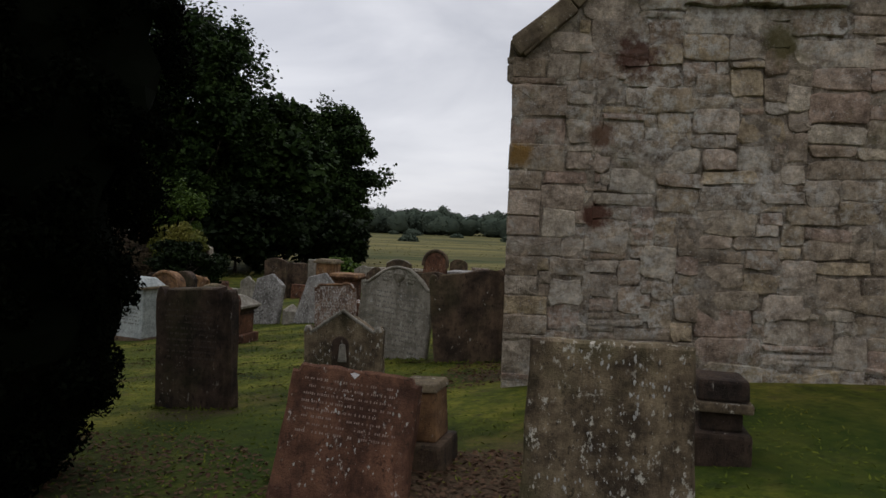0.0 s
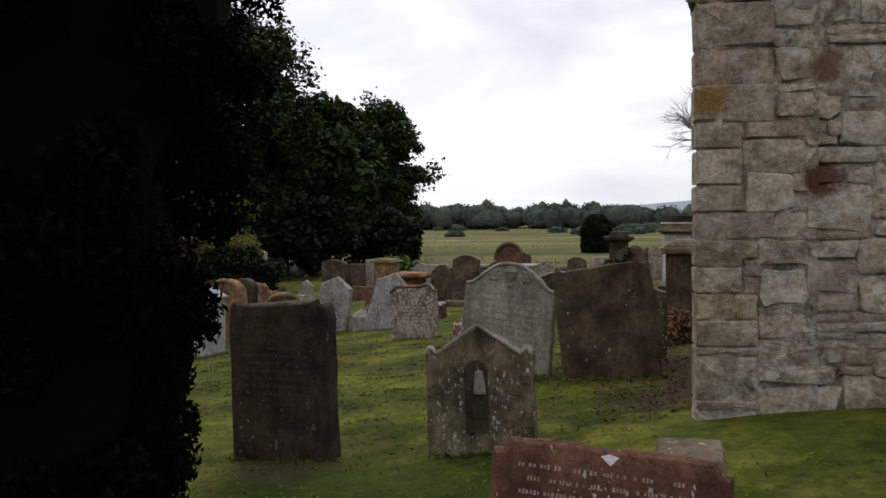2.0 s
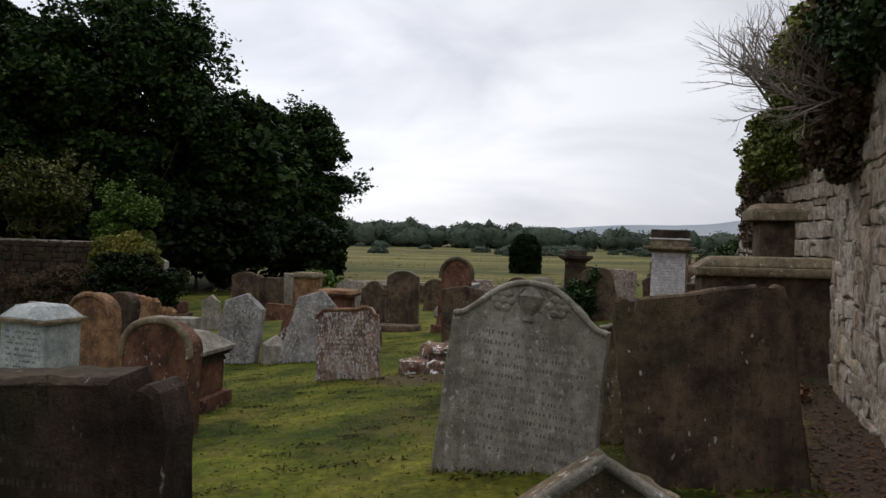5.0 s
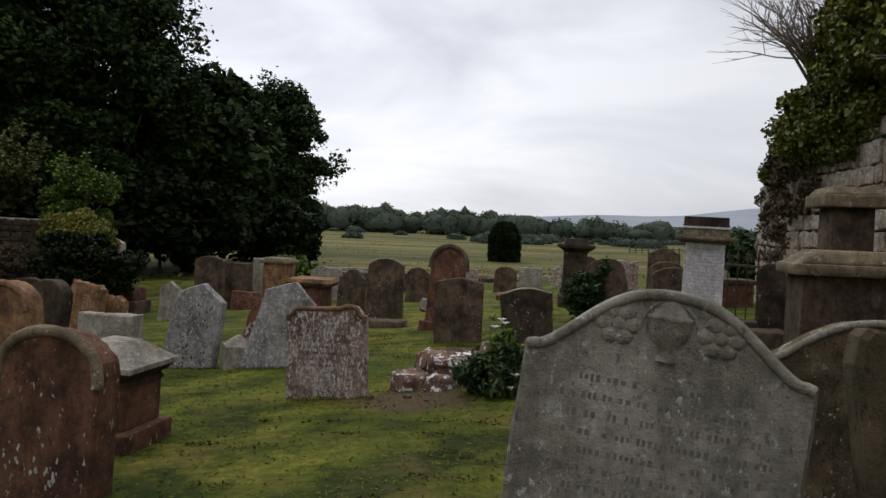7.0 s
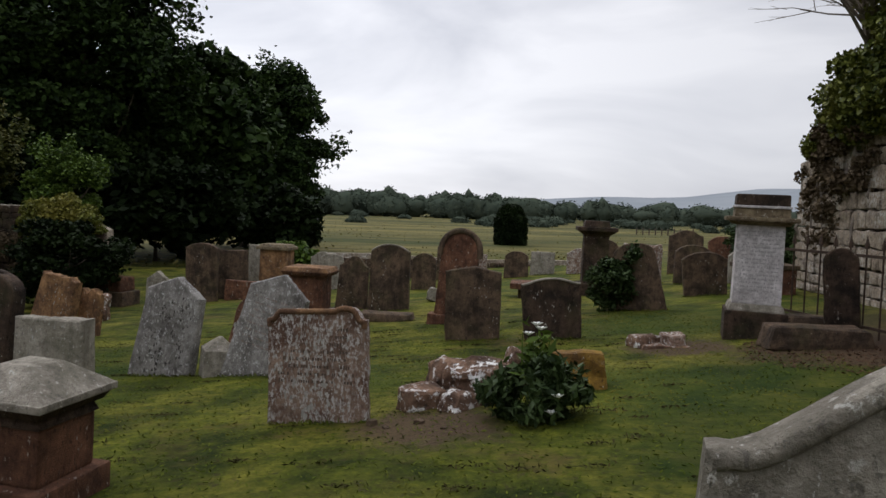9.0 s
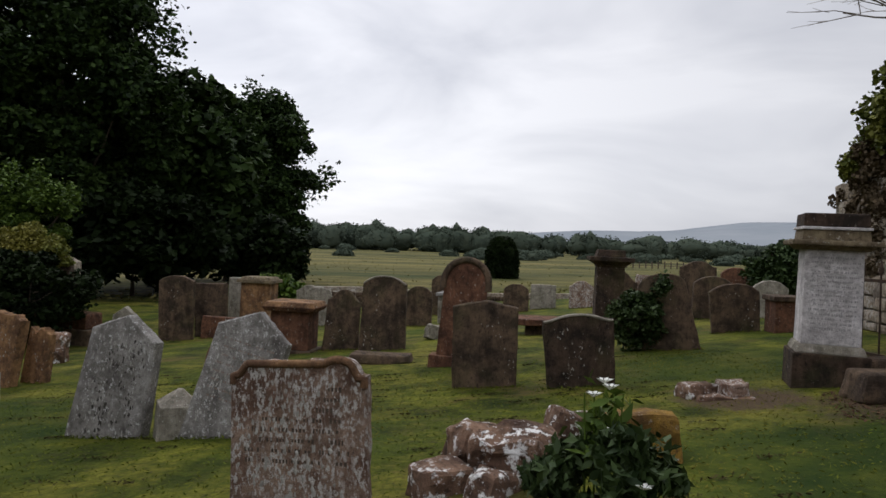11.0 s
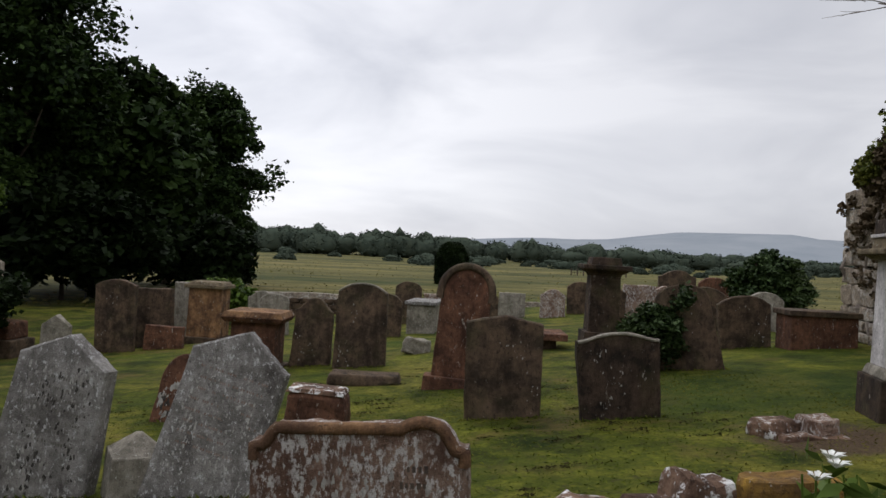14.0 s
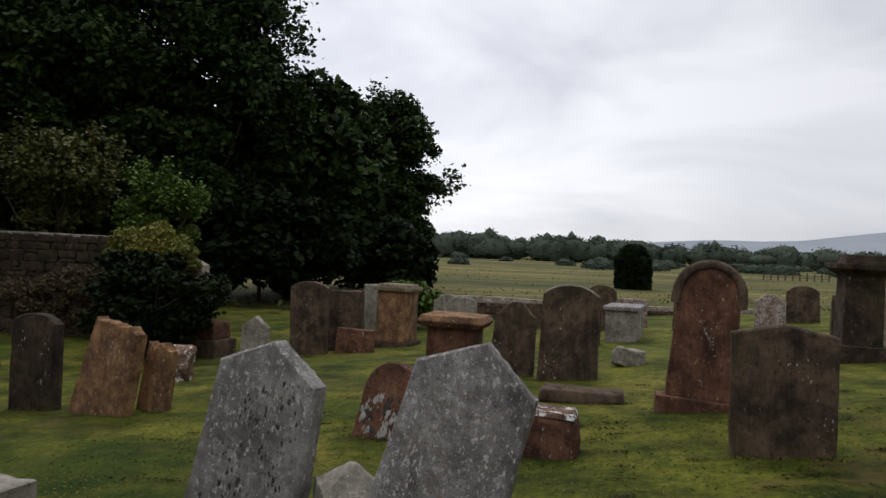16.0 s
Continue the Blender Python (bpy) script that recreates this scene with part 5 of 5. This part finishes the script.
tree("understorey", -17.5, 47.5, "dark undergrowth beneath the trees", 3.6, 5.0, M_DARK_SHADED_LEAF, 0.30, 90, 260, 0.0, 0.12, 18, 1.1, "undergrowth")
tree("understorey", -25.5, 42.0, "dark undergrowth beneath the trees", 4.2, 5.5, M_DARK_SHADED_LEAF, 0.30, 90, 260, 0.0, 0.12, 19, 1.2, "undergrowth")
tree("bramble_bush", -13.0, 29.6, "dark bramble and undergrowth along the wall", 0.75, 1.7, M_DARK_SHADED_LEAF, 0.10, 80, 240, 0.0, 0.05, 28, 0.45, "bush")
tree("understorey", -12.0, 52.5, "low dark undergrowth at the wood's end", 2.2, 2.9, M_DARK_SHADED_LEAF, 0.28, 60, 220, 0.0, 0.1, 20, 0.9, "undergrowth")
tree("young_tree", -16.0, 35.1, "bright green bushy young tree by the wall", 3.0, 1.35, M_BUSH, 0.085, 60, 300, 2.3, 0.07, 21, 0.45, "bush", sprigs=10)
tree("elder_bush", -19.6, 34.9, "yellowing elder bush behind the wall", 4.6, 1.9, M_ELDER, 0.11, 60, 260, 2.8, 0.09, 22, 0.6, "bush", sprigs=8)
# Added out of view: trees that block the western sky and shade the yard.
for wx, wy, ws in ((-31.5, 30.0, 51), (-26.0, 18.0, 52), (-24.0, 5.0, 53), (-27.0, -8.0, 54)):
    tree("broadleaf_tree", wx, wy, "tall dark broadleaf tree added out of view to dim the yard", 14.5, 6.8, M_WOOD, 0.5, 110, 200, 0.3, 0.5, ws, 2.1)
tree("nettle_patch", -8.6, 38.5, "fresh green nettles and brambles", -0.2, 1.5, M_BUSH, 0.12, 40, 150, 0.0, 0.03, 23, 0.4, "plant")
tree("shrub", 1.25, 22.5, "dark rounded shrub among the headstones", 0.40, 0.52, M_SHRUB, 0.05, 50, 240, 0.0, 0.04, 25, 0.19, "bush", sprigs=4)
tree("shrub", 8.6, 31.6, "round green bush near the church", 1.45, 1.25, M_SHRUB, 0.09, 80, 220, 0.0, 0.06, 26, 0.4, "bush")


def column_tree(x, y, label, heights, widths, count, per, clump, leaf, seed, name="yew_tree", material=M_YEW):
    """A dense upright yew: foliage in clumps round an axis, by the given widths at the given heights."""
    ob = new(name)
    ob.matrix_basis = pose(x, y, ground_z(x, y) - 0.05)
    tagged(ob, label, "tree")
    top, wide = heights[-1], max(widths)
    bm = bmesh.new()
    limb(bm, (0, 0, -0.2), (0, 0, top * 0.8), wide * 0.14, wide * 0.04, 9, 5, 3)
    rs = np.random.RandomState(seed)
    for i in range(10):
        g = rs.uniform(0, 6.28)
        z0 = top * rs.uniform(0.06, 0.6)
        limb(bm, (0, 0, z0), (wide * 0.7 * math.cos(g), wide * 0.7 * math.sin(g), z0 + top * rs.uniform(0.04, 0.14)), wide * 0.04, wide * 0.01, 6, 4, i)
    part("trunk", bm, M_BARK, ob)
    z = top * (0.035 + 0.94 * rs.rand(count) ** 1.5)
    r = np.interp(z, heights, widths) * 1.0 * rs.uniform(0.55, 1.0, count) ** 0.4
    g = rs.uniform(0, 2 * np.pi, count)
    cc = np.stack([r * np.cos(g), r * np.sin(g), z], axis=1)
    e = rs.normal(size=(count, per, 3))
    e /= np.linalg.norm(e, axis=2)[:, :, None]
    q = rs.uniform(0.2, 1.0, size=(count, per, 1)) ** 0.7
    pts = (cc[:, None, :] + e * q * (clump * rs.uniform(0.6, 1.3, size=(count, 1, 1)))).reshape(-1, 3)
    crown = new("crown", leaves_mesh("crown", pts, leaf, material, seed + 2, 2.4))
    crown.parent = ob
    # Closed dark body stands in for the shaded depth between the needles.
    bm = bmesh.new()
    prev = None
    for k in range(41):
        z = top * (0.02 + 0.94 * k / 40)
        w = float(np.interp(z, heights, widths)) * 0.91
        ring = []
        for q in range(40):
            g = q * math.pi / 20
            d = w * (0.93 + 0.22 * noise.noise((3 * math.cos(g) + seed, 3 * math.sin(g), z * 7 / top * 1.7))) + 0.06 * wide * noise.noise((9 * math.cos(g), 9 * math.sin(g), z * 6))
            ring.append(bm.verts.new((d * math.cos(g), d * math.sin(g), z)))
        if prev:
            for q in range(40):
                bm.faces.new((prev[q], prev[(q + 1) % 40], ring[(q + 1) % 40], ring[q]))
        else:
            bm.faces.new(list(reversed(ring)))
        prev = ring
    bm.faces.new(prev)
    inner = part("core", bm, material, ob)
    inner.parent = ob


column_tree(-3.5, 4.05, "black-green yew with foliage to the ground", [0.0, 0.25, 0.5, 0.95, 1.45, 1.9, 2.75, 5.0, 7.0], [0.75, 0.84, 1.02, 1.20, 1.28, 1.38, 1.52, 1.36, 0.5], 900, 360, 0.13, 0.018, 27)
column_tree(5.8, 85.0, "dark clipped columnar yew", [0.0, 0.6, 1.9, 3.1, 3.8, 4.3], [1.45, 1.52, 1.6, 1.5, 1.1, 0.5], 420, 170, 0.30, 0.15, 37, "columnar_yew", M_DARK_SHADED_LEAF)


# ---- ivy on the ruin ----
def ivy(name, label, centre, radii, count, clump, per, leaf, material, seed, host):
    pts = clumps((0, 0, 0), radii, count, clump, per, seed)
    ob = new(name, leaves_mesh(name, pts, leaf, material, seed, 1.2))
    ob.matrix_basis = host @ pose(*centre)
    return tagged(ob, label, "ivy")


ivy("ivy", "dark green ivy over the side wall's head", (2.0, 0.15, 3.55), (1.15, 0.48, 0.80), 100, 0.22, 260, 0.05, M_SHRUB, 31, side_m)
ivy("ivy", "dry brown ivy hanging on the side wall", (1.25, -0.02, 2.95), (0.62, 0.38, 1.05), 130, 0.18, 220, 0.042, M_IVY_DRY, 32, side_m)
ivy("ivy", "green and yellow ivy crowning the nave wall", (3.0, 0.02, 3.35), (1.6, 0.50, 0.65), 150, 0.26, 280, 0.062, M_IVY, 33, far_m)
ivy("ivy", "dry brown ivy hanging over the nave wall", (1.75, -0.02, 2.75), (1.05, 0.28, 0.80), 60, 0.22, 260, 0.052, M_IVY_DRY, 34, far_m)
ivy("ivy", "yellow-green ivy on the broken end of the nave wall", (0.75, 0.12, 2.85), (0.50, 0.34, 0.36), 34, 0.18, 220, 0.055, M_IVY, 43, far_m)
ivy("ivy", "dry ivy roots clinging to the nave wall's end", (0.9, 0.0, 2.0), (1.0, 0.10, 1.15), 70, 0.17, 150, 0.05, M_IVY_DRY, 40, far_m)
ivy("ivy", "green ivy crowning the nave wall", (5.2, 0.1, 4.3), (2.4, 0.7, 0.9), 130, 0.34, 300, 0.07, M_IVY, 35, far_m)
ivy("bramble", "dry brown brambles against the boundary wall", (-16.4, 32.0, -0.9), (2.6, 0.5, 0.9), 90, 0.32, 160, 0.07, M_IVY_DRY, 38, pose(0, 0, 0))
ivy("ivy", "dark ivy over the end of the boundary wall", (-14.6, 32.0, 0.2), (1.5, 0.6, 0.9), 80, 0.35, 220, 0.08, M_IVY, 39, pose(0, 0, 0))
ivy("bracken_clump", "rusty dead bracken in the corner of the tomb", (1.05, 11.9, -0.12), (0.55, 0.7, 0.2), 34, 0.14, 100, 0.045, M_BRACKEN, 36, pose(0, 0, 0))


def ivy_stems():
    bm = bmesh.new()
    rng = random.Random(44)
    for i in range(16):
        u = 0.1 + 0.16 * i + rng.uniform(-0.05, 0.05)
        limb(bm, (u, 0.02, rng.uniform(-0.1, 0.9)), (u + rng.uniform(-0.25, 0.25), -0.04, rng.uniform(2.4, 3.3)), rng.uniform(0.025, 0.05), 0.02, 6, 7, i)
    ob = part("dead_ivy", bm, M_TWIG, None, "", far_m)
    tagged(ob, "grey dead ivy stems climbing the nave wall", "ivy")


ivy_stems()


def dead_branches(name, label, root, reach, count, seed, up=(0.4, 1.1)):
    rng = random.Random(seed)
    bm = bmesh.new()

    def grow(p, d, length, r, level):
        q = p + d * length
        limb(bm, p, q, r, r * 0.55, 5, 2, rng.randint(0, 9999))
        if level == 0:
            return
        for _ in range(3):
            nd = (d + Vector((rng.uniform(-0.8, 0.8), rng.uniform(-0.8, 0.8), rng.uniform(-0.4, 0.5)))).normalized()
            grow(p.lerp(q, rng.uniform(0.5, 1.0)), nd, length * rng.uniform(0.5, 0.8), r * 0.5, level - 1)

    for _ in range(count):
        d = Vector((reach[0] + rng.uniform(-0.5, 0.5), reach[1] + rng.uniform(-0.6, 0.6), rng.uniform(*up))).normalized()
        grow(Vector((rng.uniform(-0.25, 0.25), rng.uniform(-0.25, 0.25), 0)), d, rng.uniform(0.25, 0.45) * reach[2], 0.012 * reach[2], 3)
    ob = part(name, bm, M_TWIG, None, label, pose(*root))
    return tagged(ob, label, "branches")


dead_branches("dead_branch", "bare grey twigs sprouting from the wall head", (1.38, 10.95, 2.45), (-0.6, 0.1, 0.9), 22, 41, (-0.4, 0.9))
dead_branches("dead_branch", "bare grey branches above the nave wall", (5.75, 21.6, 4.4), (-0.45, 0.0, 3.3), 18, 42, (0.5, 1.3))

# ---- distance ----
def crown_blobs(places, seed):
    """Rounded, uneven crowns: (x, y, z, width, depth, height) of each, in one mesh."""
    bm = bmesh.new()
    bmesh.ops.create_icosphere(bm, subdivisions=2, radius=1.0)
    bm.verts.index_update()
    ball = np.array([v.co[:] for v in bm.verts])
    tris = np.array([[v.index for v in f.verts] for f in bm.faces])
    bm.free()
    rs = np.random.RandomState(seed)
    verts, faces = [], []
    for k, (x, y, z, a, d, h) in enumerate(places):
        ph = rs.uniform(0, 6.28, 6)
        w = 1 + 0.13 * (np.sin(4 * ball[:, 0] + ph[0]) + np.sin(5 * ball[:, 1] + ph[1]) + np.sin(5 * ball[:, 2] + ph[2])) + 0.08 * np.sin(11 * ball[:, 0] + ph[3]) * np.sin(11 * ball[:, 2] + ph[4]) + rs.normal(size=len(ball)) * 0.04
        verts.append(np.array([x, y, z]) + ball * w[:, None] * np.array([a, d, h]))
        faces.append(tris + k * len(ball))
    return np.concatenate(verts), np.concatenate(faces)


def far_wood():
    rs = np.random.RandomState(9)
    pts, crowns = [], []
    for i in range(560):
        x = rs.uniform(-260, 420)
        y = 330 + rs.uniform(0, 60) + 0.05 * abs(x)
        r = rs.uniform(3.0, 6.5)
        top = (rs.uniform(8.0, 11.0) + (2.0 if rs.rand() < 0.10 else 0.0)) * (1.28 - 0.55 * smooth(-60, 260, x))
        crowns.append((x, y, -2.3 + top * 0.45, r * 1.15, r * 0.8, top * 0.41))
        d = rs.normal(size=(330, 3))
        d /= np.linalg.norm(d, axis=1)[:, None]
        pts.append(np.array([x, y, -2.3 + top * 0.45]) + d * np.array([r * 1.4, r, top * 0.5]) * rs.uniform(0.72, 1.02, size=(330, 1)))
    ob = new("far_wood", leaves_mesh("far_wood", np.concatenate(pts), 0.85, M_FAR_HAZED, 10, 1.05, 0.2, 0.45))
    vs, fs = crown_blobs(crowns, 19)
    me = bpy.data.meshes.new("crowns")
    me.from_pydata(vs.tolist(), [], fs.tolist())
    me.materials.append(M_FAR_HAZED)
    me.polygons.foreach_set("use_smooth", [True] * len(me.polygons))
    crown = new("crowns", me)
    crown.parent = ob
    tagged(crown, "", "", "", "stuff")
    tagged(ob, "belt of distant woodland across the pasture", "woodland", "", "stuff")
    bushes, sprays = [], []
    for i in range(110):
        x, y = rs.uniform(-60, 210), rs.uniform(170, 325)
        if x < 10 and rs.rand() < 0.75:
            continue
        r = rs.uniform(1.0, 3.0)
        bushes.append((x, y, -2.3 + 0.3 * r, r * 1.1, r * 0.7, r * 0.6))
        d = rs.normal(size=(420, 3))
        d /= np.linalg.norm(d, axis=1)[:, None]
        d[:, 2] = np.abs(d[:, 2])
        sprays.append(np.array([x, y, -2.3]) + d * np.array([r * 1.5, r, r * 1.0]) * rs.uniform(0.6, 1.05, size=(420, 1)))
    vs, fs = crown_blobs(bushes, 23)
    me = bpy.data.meshes.new("bush_cores")
    me.from_pydata(vs.tolist(), [], fs.tolist())
    me.materials.append(M_FAR_HAZED)
    ob = new("far_bushes", leaves_mesh("far_bushes", np.concatenate(sprays), 0.42, M_FAR_HAZED, 12, 1.2))
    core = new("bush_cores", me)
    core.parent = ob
    tagged(core, "", "", "", "stuff")
    tagged(ob, "scattered bushes on the pasture", "bushes", "", "stuff")
    count = 26000
    y = 44 + 240 * rs.rand(count) ** 1.6
    x = (rs.rand(count) - 0.42) * (40 + 1.25 * y)
    wave = np.sin(x * 0.11 + 3 * np.sin(y * 0.045)) + np.sin(y * 0.21 + x * 0.03)
    keep = wave > rs.normal(size=count) * 0.8
    x, y = x[keep], y[keep]
    z = np.array([ground_z(a, b) for a, b in zip(x, y)]) + 0.1
    s = rs.normal(size=(len(x), 3)) * np.array([0.3, 0.3, 0.08])
    ob = new("rushes", leaves_mesh("rushes", np.stack([x, y, z], axis=1) + s, 0.12, M_RUSH, 14, 2.0, 0.6, 0.6))
    tagged(ob, "tufts of rough grass and rushes on the pasture", "rough grass", "", "stuff")


far_wood()


def field_fence(x0, y0, x1, y1, count):
    ob = new("field_fence")
    ob.matrix_basis = pose(x0, y0, ground_z(x0, y0), 0, 0, math.degrees(math.atan2(y1 - y0, x1 - x0)))
    tagged(ob, "weathered post and rail fence across the pasture", "fence")
    length = math.hypot(x1 - x0, y1 - y0)
    for i in range(count + 1):
        bm = bmesh.new()
        add_box(bm, length * i / count, 0, -0.1, 0.2, 0.2, 1.45 + 0.08 * math.sin(i * 2.3), 0.01)
        part("post", bm, M_BARK, ob)
    for z in (0.5, 0.95):
        bm = bmesh.new()
        add_box(bm, length / 2, -0.08, z, length, 0.03, 0.10, 0.005)
        part("rail", bm, M_BARK, ob)


field_fence(36.4, 145.0, 47.5, 145.5, 9)


def hills():
    xs = np.arange(-2400, 2401, 60)
    verts, faces = [], []
    for j, (y, f) in enumerate(((1500, 0.0), (2100, 0.75), (2800, 1.0), (3300, 0.9))):
        for x in xs:
            e = 50 + 70 * smooth(150, 1400, x) + 26 * noise.noise((x * 0.0019, 3.1, j * 0.7)) + 20 * noise.noise((x * 0.0042, 8.1, j * 0.7)) + 6 * noise.noise((x * 0.006, 1.7, j * 0.3))
            verts.append((x, y, -4 + max(2.0, e) * f))
    nx = len(xs)
    for j in range(3):
        for i in range(nx - 1):
            faces.append((j * nx + i, j * nx + i + 1, (j + 1) * nx + i + 1, (j + 1) * nx + i))
    me = bpy.data.meshes.new("backdrop")
    me.from_pydata(verts, [], faces)
    me.materials.append(M_HILL_HAZED)
    me.polygons.foreach_set("use_smooth", [True] * len(me.polygons))
    tagged(new("backdrop", me), "low hills on the horizon, blue-grey with painted haze", "hills", "", "structure")


hills()


def turf():
    """Blades of short grass where the walk passes nearest."""
    rs = np.random.RandomState(21)
    count = 60000
    y = 2.0 + 20.0 * rs.rand(count) ** 0.9
    x = -9.0 + 11.5 * rs.rand(count)
    keep = x < 0.25 * (y - 6.1) - 0.25
    keep |= y < 5.8
    x, y = x[keep], y[keep]
    pts = np.array([(a, b, ground_z(a, b) + 0.012) for a, b in zip(x, y)])
    ob = new("grass", leaves_mesh("grass", pts, 0.011, M_BLADE, 22, 3.4, 0.6, 0.7))
    tagged(ob, "short mown grass blades", "grass", "", "stuff")


turf()


def clippings():
    """Clumps of mown grass left lying in rows by the mower."""
    rs = np.random.RandomState(29)
    pts = []
    for i in range(300):
        y = rs.uniform(7.5, 24.0)
        x = rs.uniform(-8.0, -0.6 + 0.10 * (y - 7.5))
        y = y + 0.25 * math.sin(x * 2.2)
        g = rs.normal(size=(34, 2)) * np.array([0.10, 0.03]) * rs.uniform(0.5, 1.3)
        pts += [(x + a, y + b, ground_z(x + a, y + b) + 0.02) for a, b in g]
    ob = new("grass_clippings", leaves_mesh("grass_clippings", np.array(pts), 0.013, M_CLIPPED, 30, 3.2, 0.6, 0.6))
    tagged(ob, "dark clumps of withered mown grass", "grass clippings", "", "stuff")


clippings()


def foot_tufts():
    """Longer grass where the mower cannot reach, along the feet of the stones."""
    rs = np.random.RandomState(23)
    pts = []
    for ob in list(bpy.data.objects):
        if ob.parent is None and ob.name.split(".")[0] == "headstone":
            xs = [v.co.x for v in ob.data.vertices]
            half, deep = (max(xs) - min(xs)) / 2, 0.09
            for _ in range(int(170 * half)):
                q = ob.matrix_basis @ Vector((rs.uniform(-half - 0.04, half + 0.04), -deep + rs.normal() * 0.025, 0))
                pts.append((q.x, q.y, ground_z(q.x, q.y) + 0.015))
    ob = new("grass_tufts", leaves_mesh("grass_tufts", np.array(pts), 0.016, M_BLADE, 24, 4.5))
    tagged(ob, "uncut grass along the feet of the gravestones", "grass", "", "stuff")


foot_tufts()


def litter(name, label, cx, cy, rx, ry, count, seed, inner=0.0, turn=0.0):
    """Dead leaves and bits of stalk lying on bare soil."""
    rs = np.random.RandomState(seed)
    g = rs.uniform(0, 2 * np.pi, count)
    r = np.sqrt(rs.uniform(inner, 1.0, count))
    x, y = r * np.cos(g) * rx, r * np.sin(g) * ry
    ct, st = math.cos(turn), math.sin(turn)
    x, y = cx + x * ct - y * st, cy + x * st + y * ct
    pts = np.array([(a, b, ground_z(a, b) + 0.012) for a, b in zip(x, y)])
    ob = new(name, leaves_mesh(name, pts, 0.022, M_LITTER, seed, 1.8, 0.85, 0.85))
    tagged(ob, label, "leaf litter", "", "stuff")


litter("leaf_litter", "brown needles and dead leaves under the yew", -3.2, 3.6, 2.0, 2.1, 6000, 71)
litter("leaf_litter", "dead leaves among the fronting headstones", -0.1, 4.1, 0.9, 0.5, 1500, 72)
litter("leaf_litter", "dead leaves along the foot of the church wall", 0.75, 9.9, 0.75, 3.2, 4200, 73, 0.0, -0.34)
litter("leaf_litter", "dead leaves before the railings", 2.3, 16.6, 0.9, 1.3, 1800, 74)

# ---- single stones of the walls ----
KIT = [mesh_of("stone", piece_mesh(700 + k), M_WALL) for k in range(22)]
QUOINS = [mesh_of("stone", piece_mesh(760 + k, 0.35), M_WALL) for k in range(8)]


def lay(parent, rows, seed, length, depth=0.17, gap=0.010):
    rng = random.Random(seed)
    for u, v, w, h in rows[:300]:
        quoin = u - w / 2 < 0.02 or u + w / 2 > length - 0.02
        ob = new("stone", rng.choice(QUOINS if quoin else KIT))
        ob.parent = parent
        flip = -1 if rng.random() < 0.5 else 1
        spread = 0.0 if quoin else 0.008
        turn = 0.4 if quoin else 3.6
        if not quoin:
            u, v = u + rng.uniform(-0.018, 0.018), v + rng.uniform(-0.014, 0.014)
        ob.matrix_basis = pose(u, depth / 2 + rng.uniform(-0.006, 0.016), v, rng.uniform(-1, 1), rng.uniform(-turn, turn), rng.uniform(-1, 1)) @ Matrix.Diagonal((flip * (w - gap + spread), depth, h - gap + spread, 1))


def gable_edge(u):
    return EAVE + u - 0.02 if u > 0 else EAVE - 0.02


def side_edge(u):
    return EAVE - 0.08 - max(0.0, (1.5 - u) * 1.25)


gable_rows = rubble(4.6, -0.25, 5.2, random.Random(51), gable_edge)
side_rows = rubble(A_LEN - 0.065, -0.3, EAVE - 0.1, random.Random(52), side_edge)
lay(wall_gable, gable_rows, 61, 9.0)
lay(wall_side, side_rows, 62, A_LEN - 0.065)
pieces_joined("stonework", gable_rows[300:], pose(0, 0, 0), M_WALL, wall_gable, 0.17, 0.0, 64)
pieces_joined("stonework", side_rows[300:], pose(0, 0, 0), M_WALL, wall_side, 0.17, 0.0, 66)
mortar_sheet(wall_gable, 4.6, -0.3, 6.0, gable_edge, 3)
mortar_sheet(wall_side, A_LEN - 0.065, -0.35, EAVE - 0.1, side_edge, 9)
pieces_joined("stonework", courses(9.2, -0.3, 3.6, random.Random(53), lambda u: 2.65 + 0.55 * u if u < 1 else 3.3), pose(0, 0, 0), M_WALL, wall_nave, 0.16, 0.02, 63)
pieces_joined("stonework", courses(21.0, -0.5, 2.8, random.Random(55), lambda u: 3.0 if u < 19.6 else 2.2), pose(0, 0, 0), M_DARK, wall_boundary, 0.16, 0.02, 65)
pieces_joined("stonework", courses(19.0, -0.3, 1.2, random.Random(57), lambda u: 1.16), pose(0, 0, 0), M_BROWN, wall_far, 0.18, 0.02, 67)
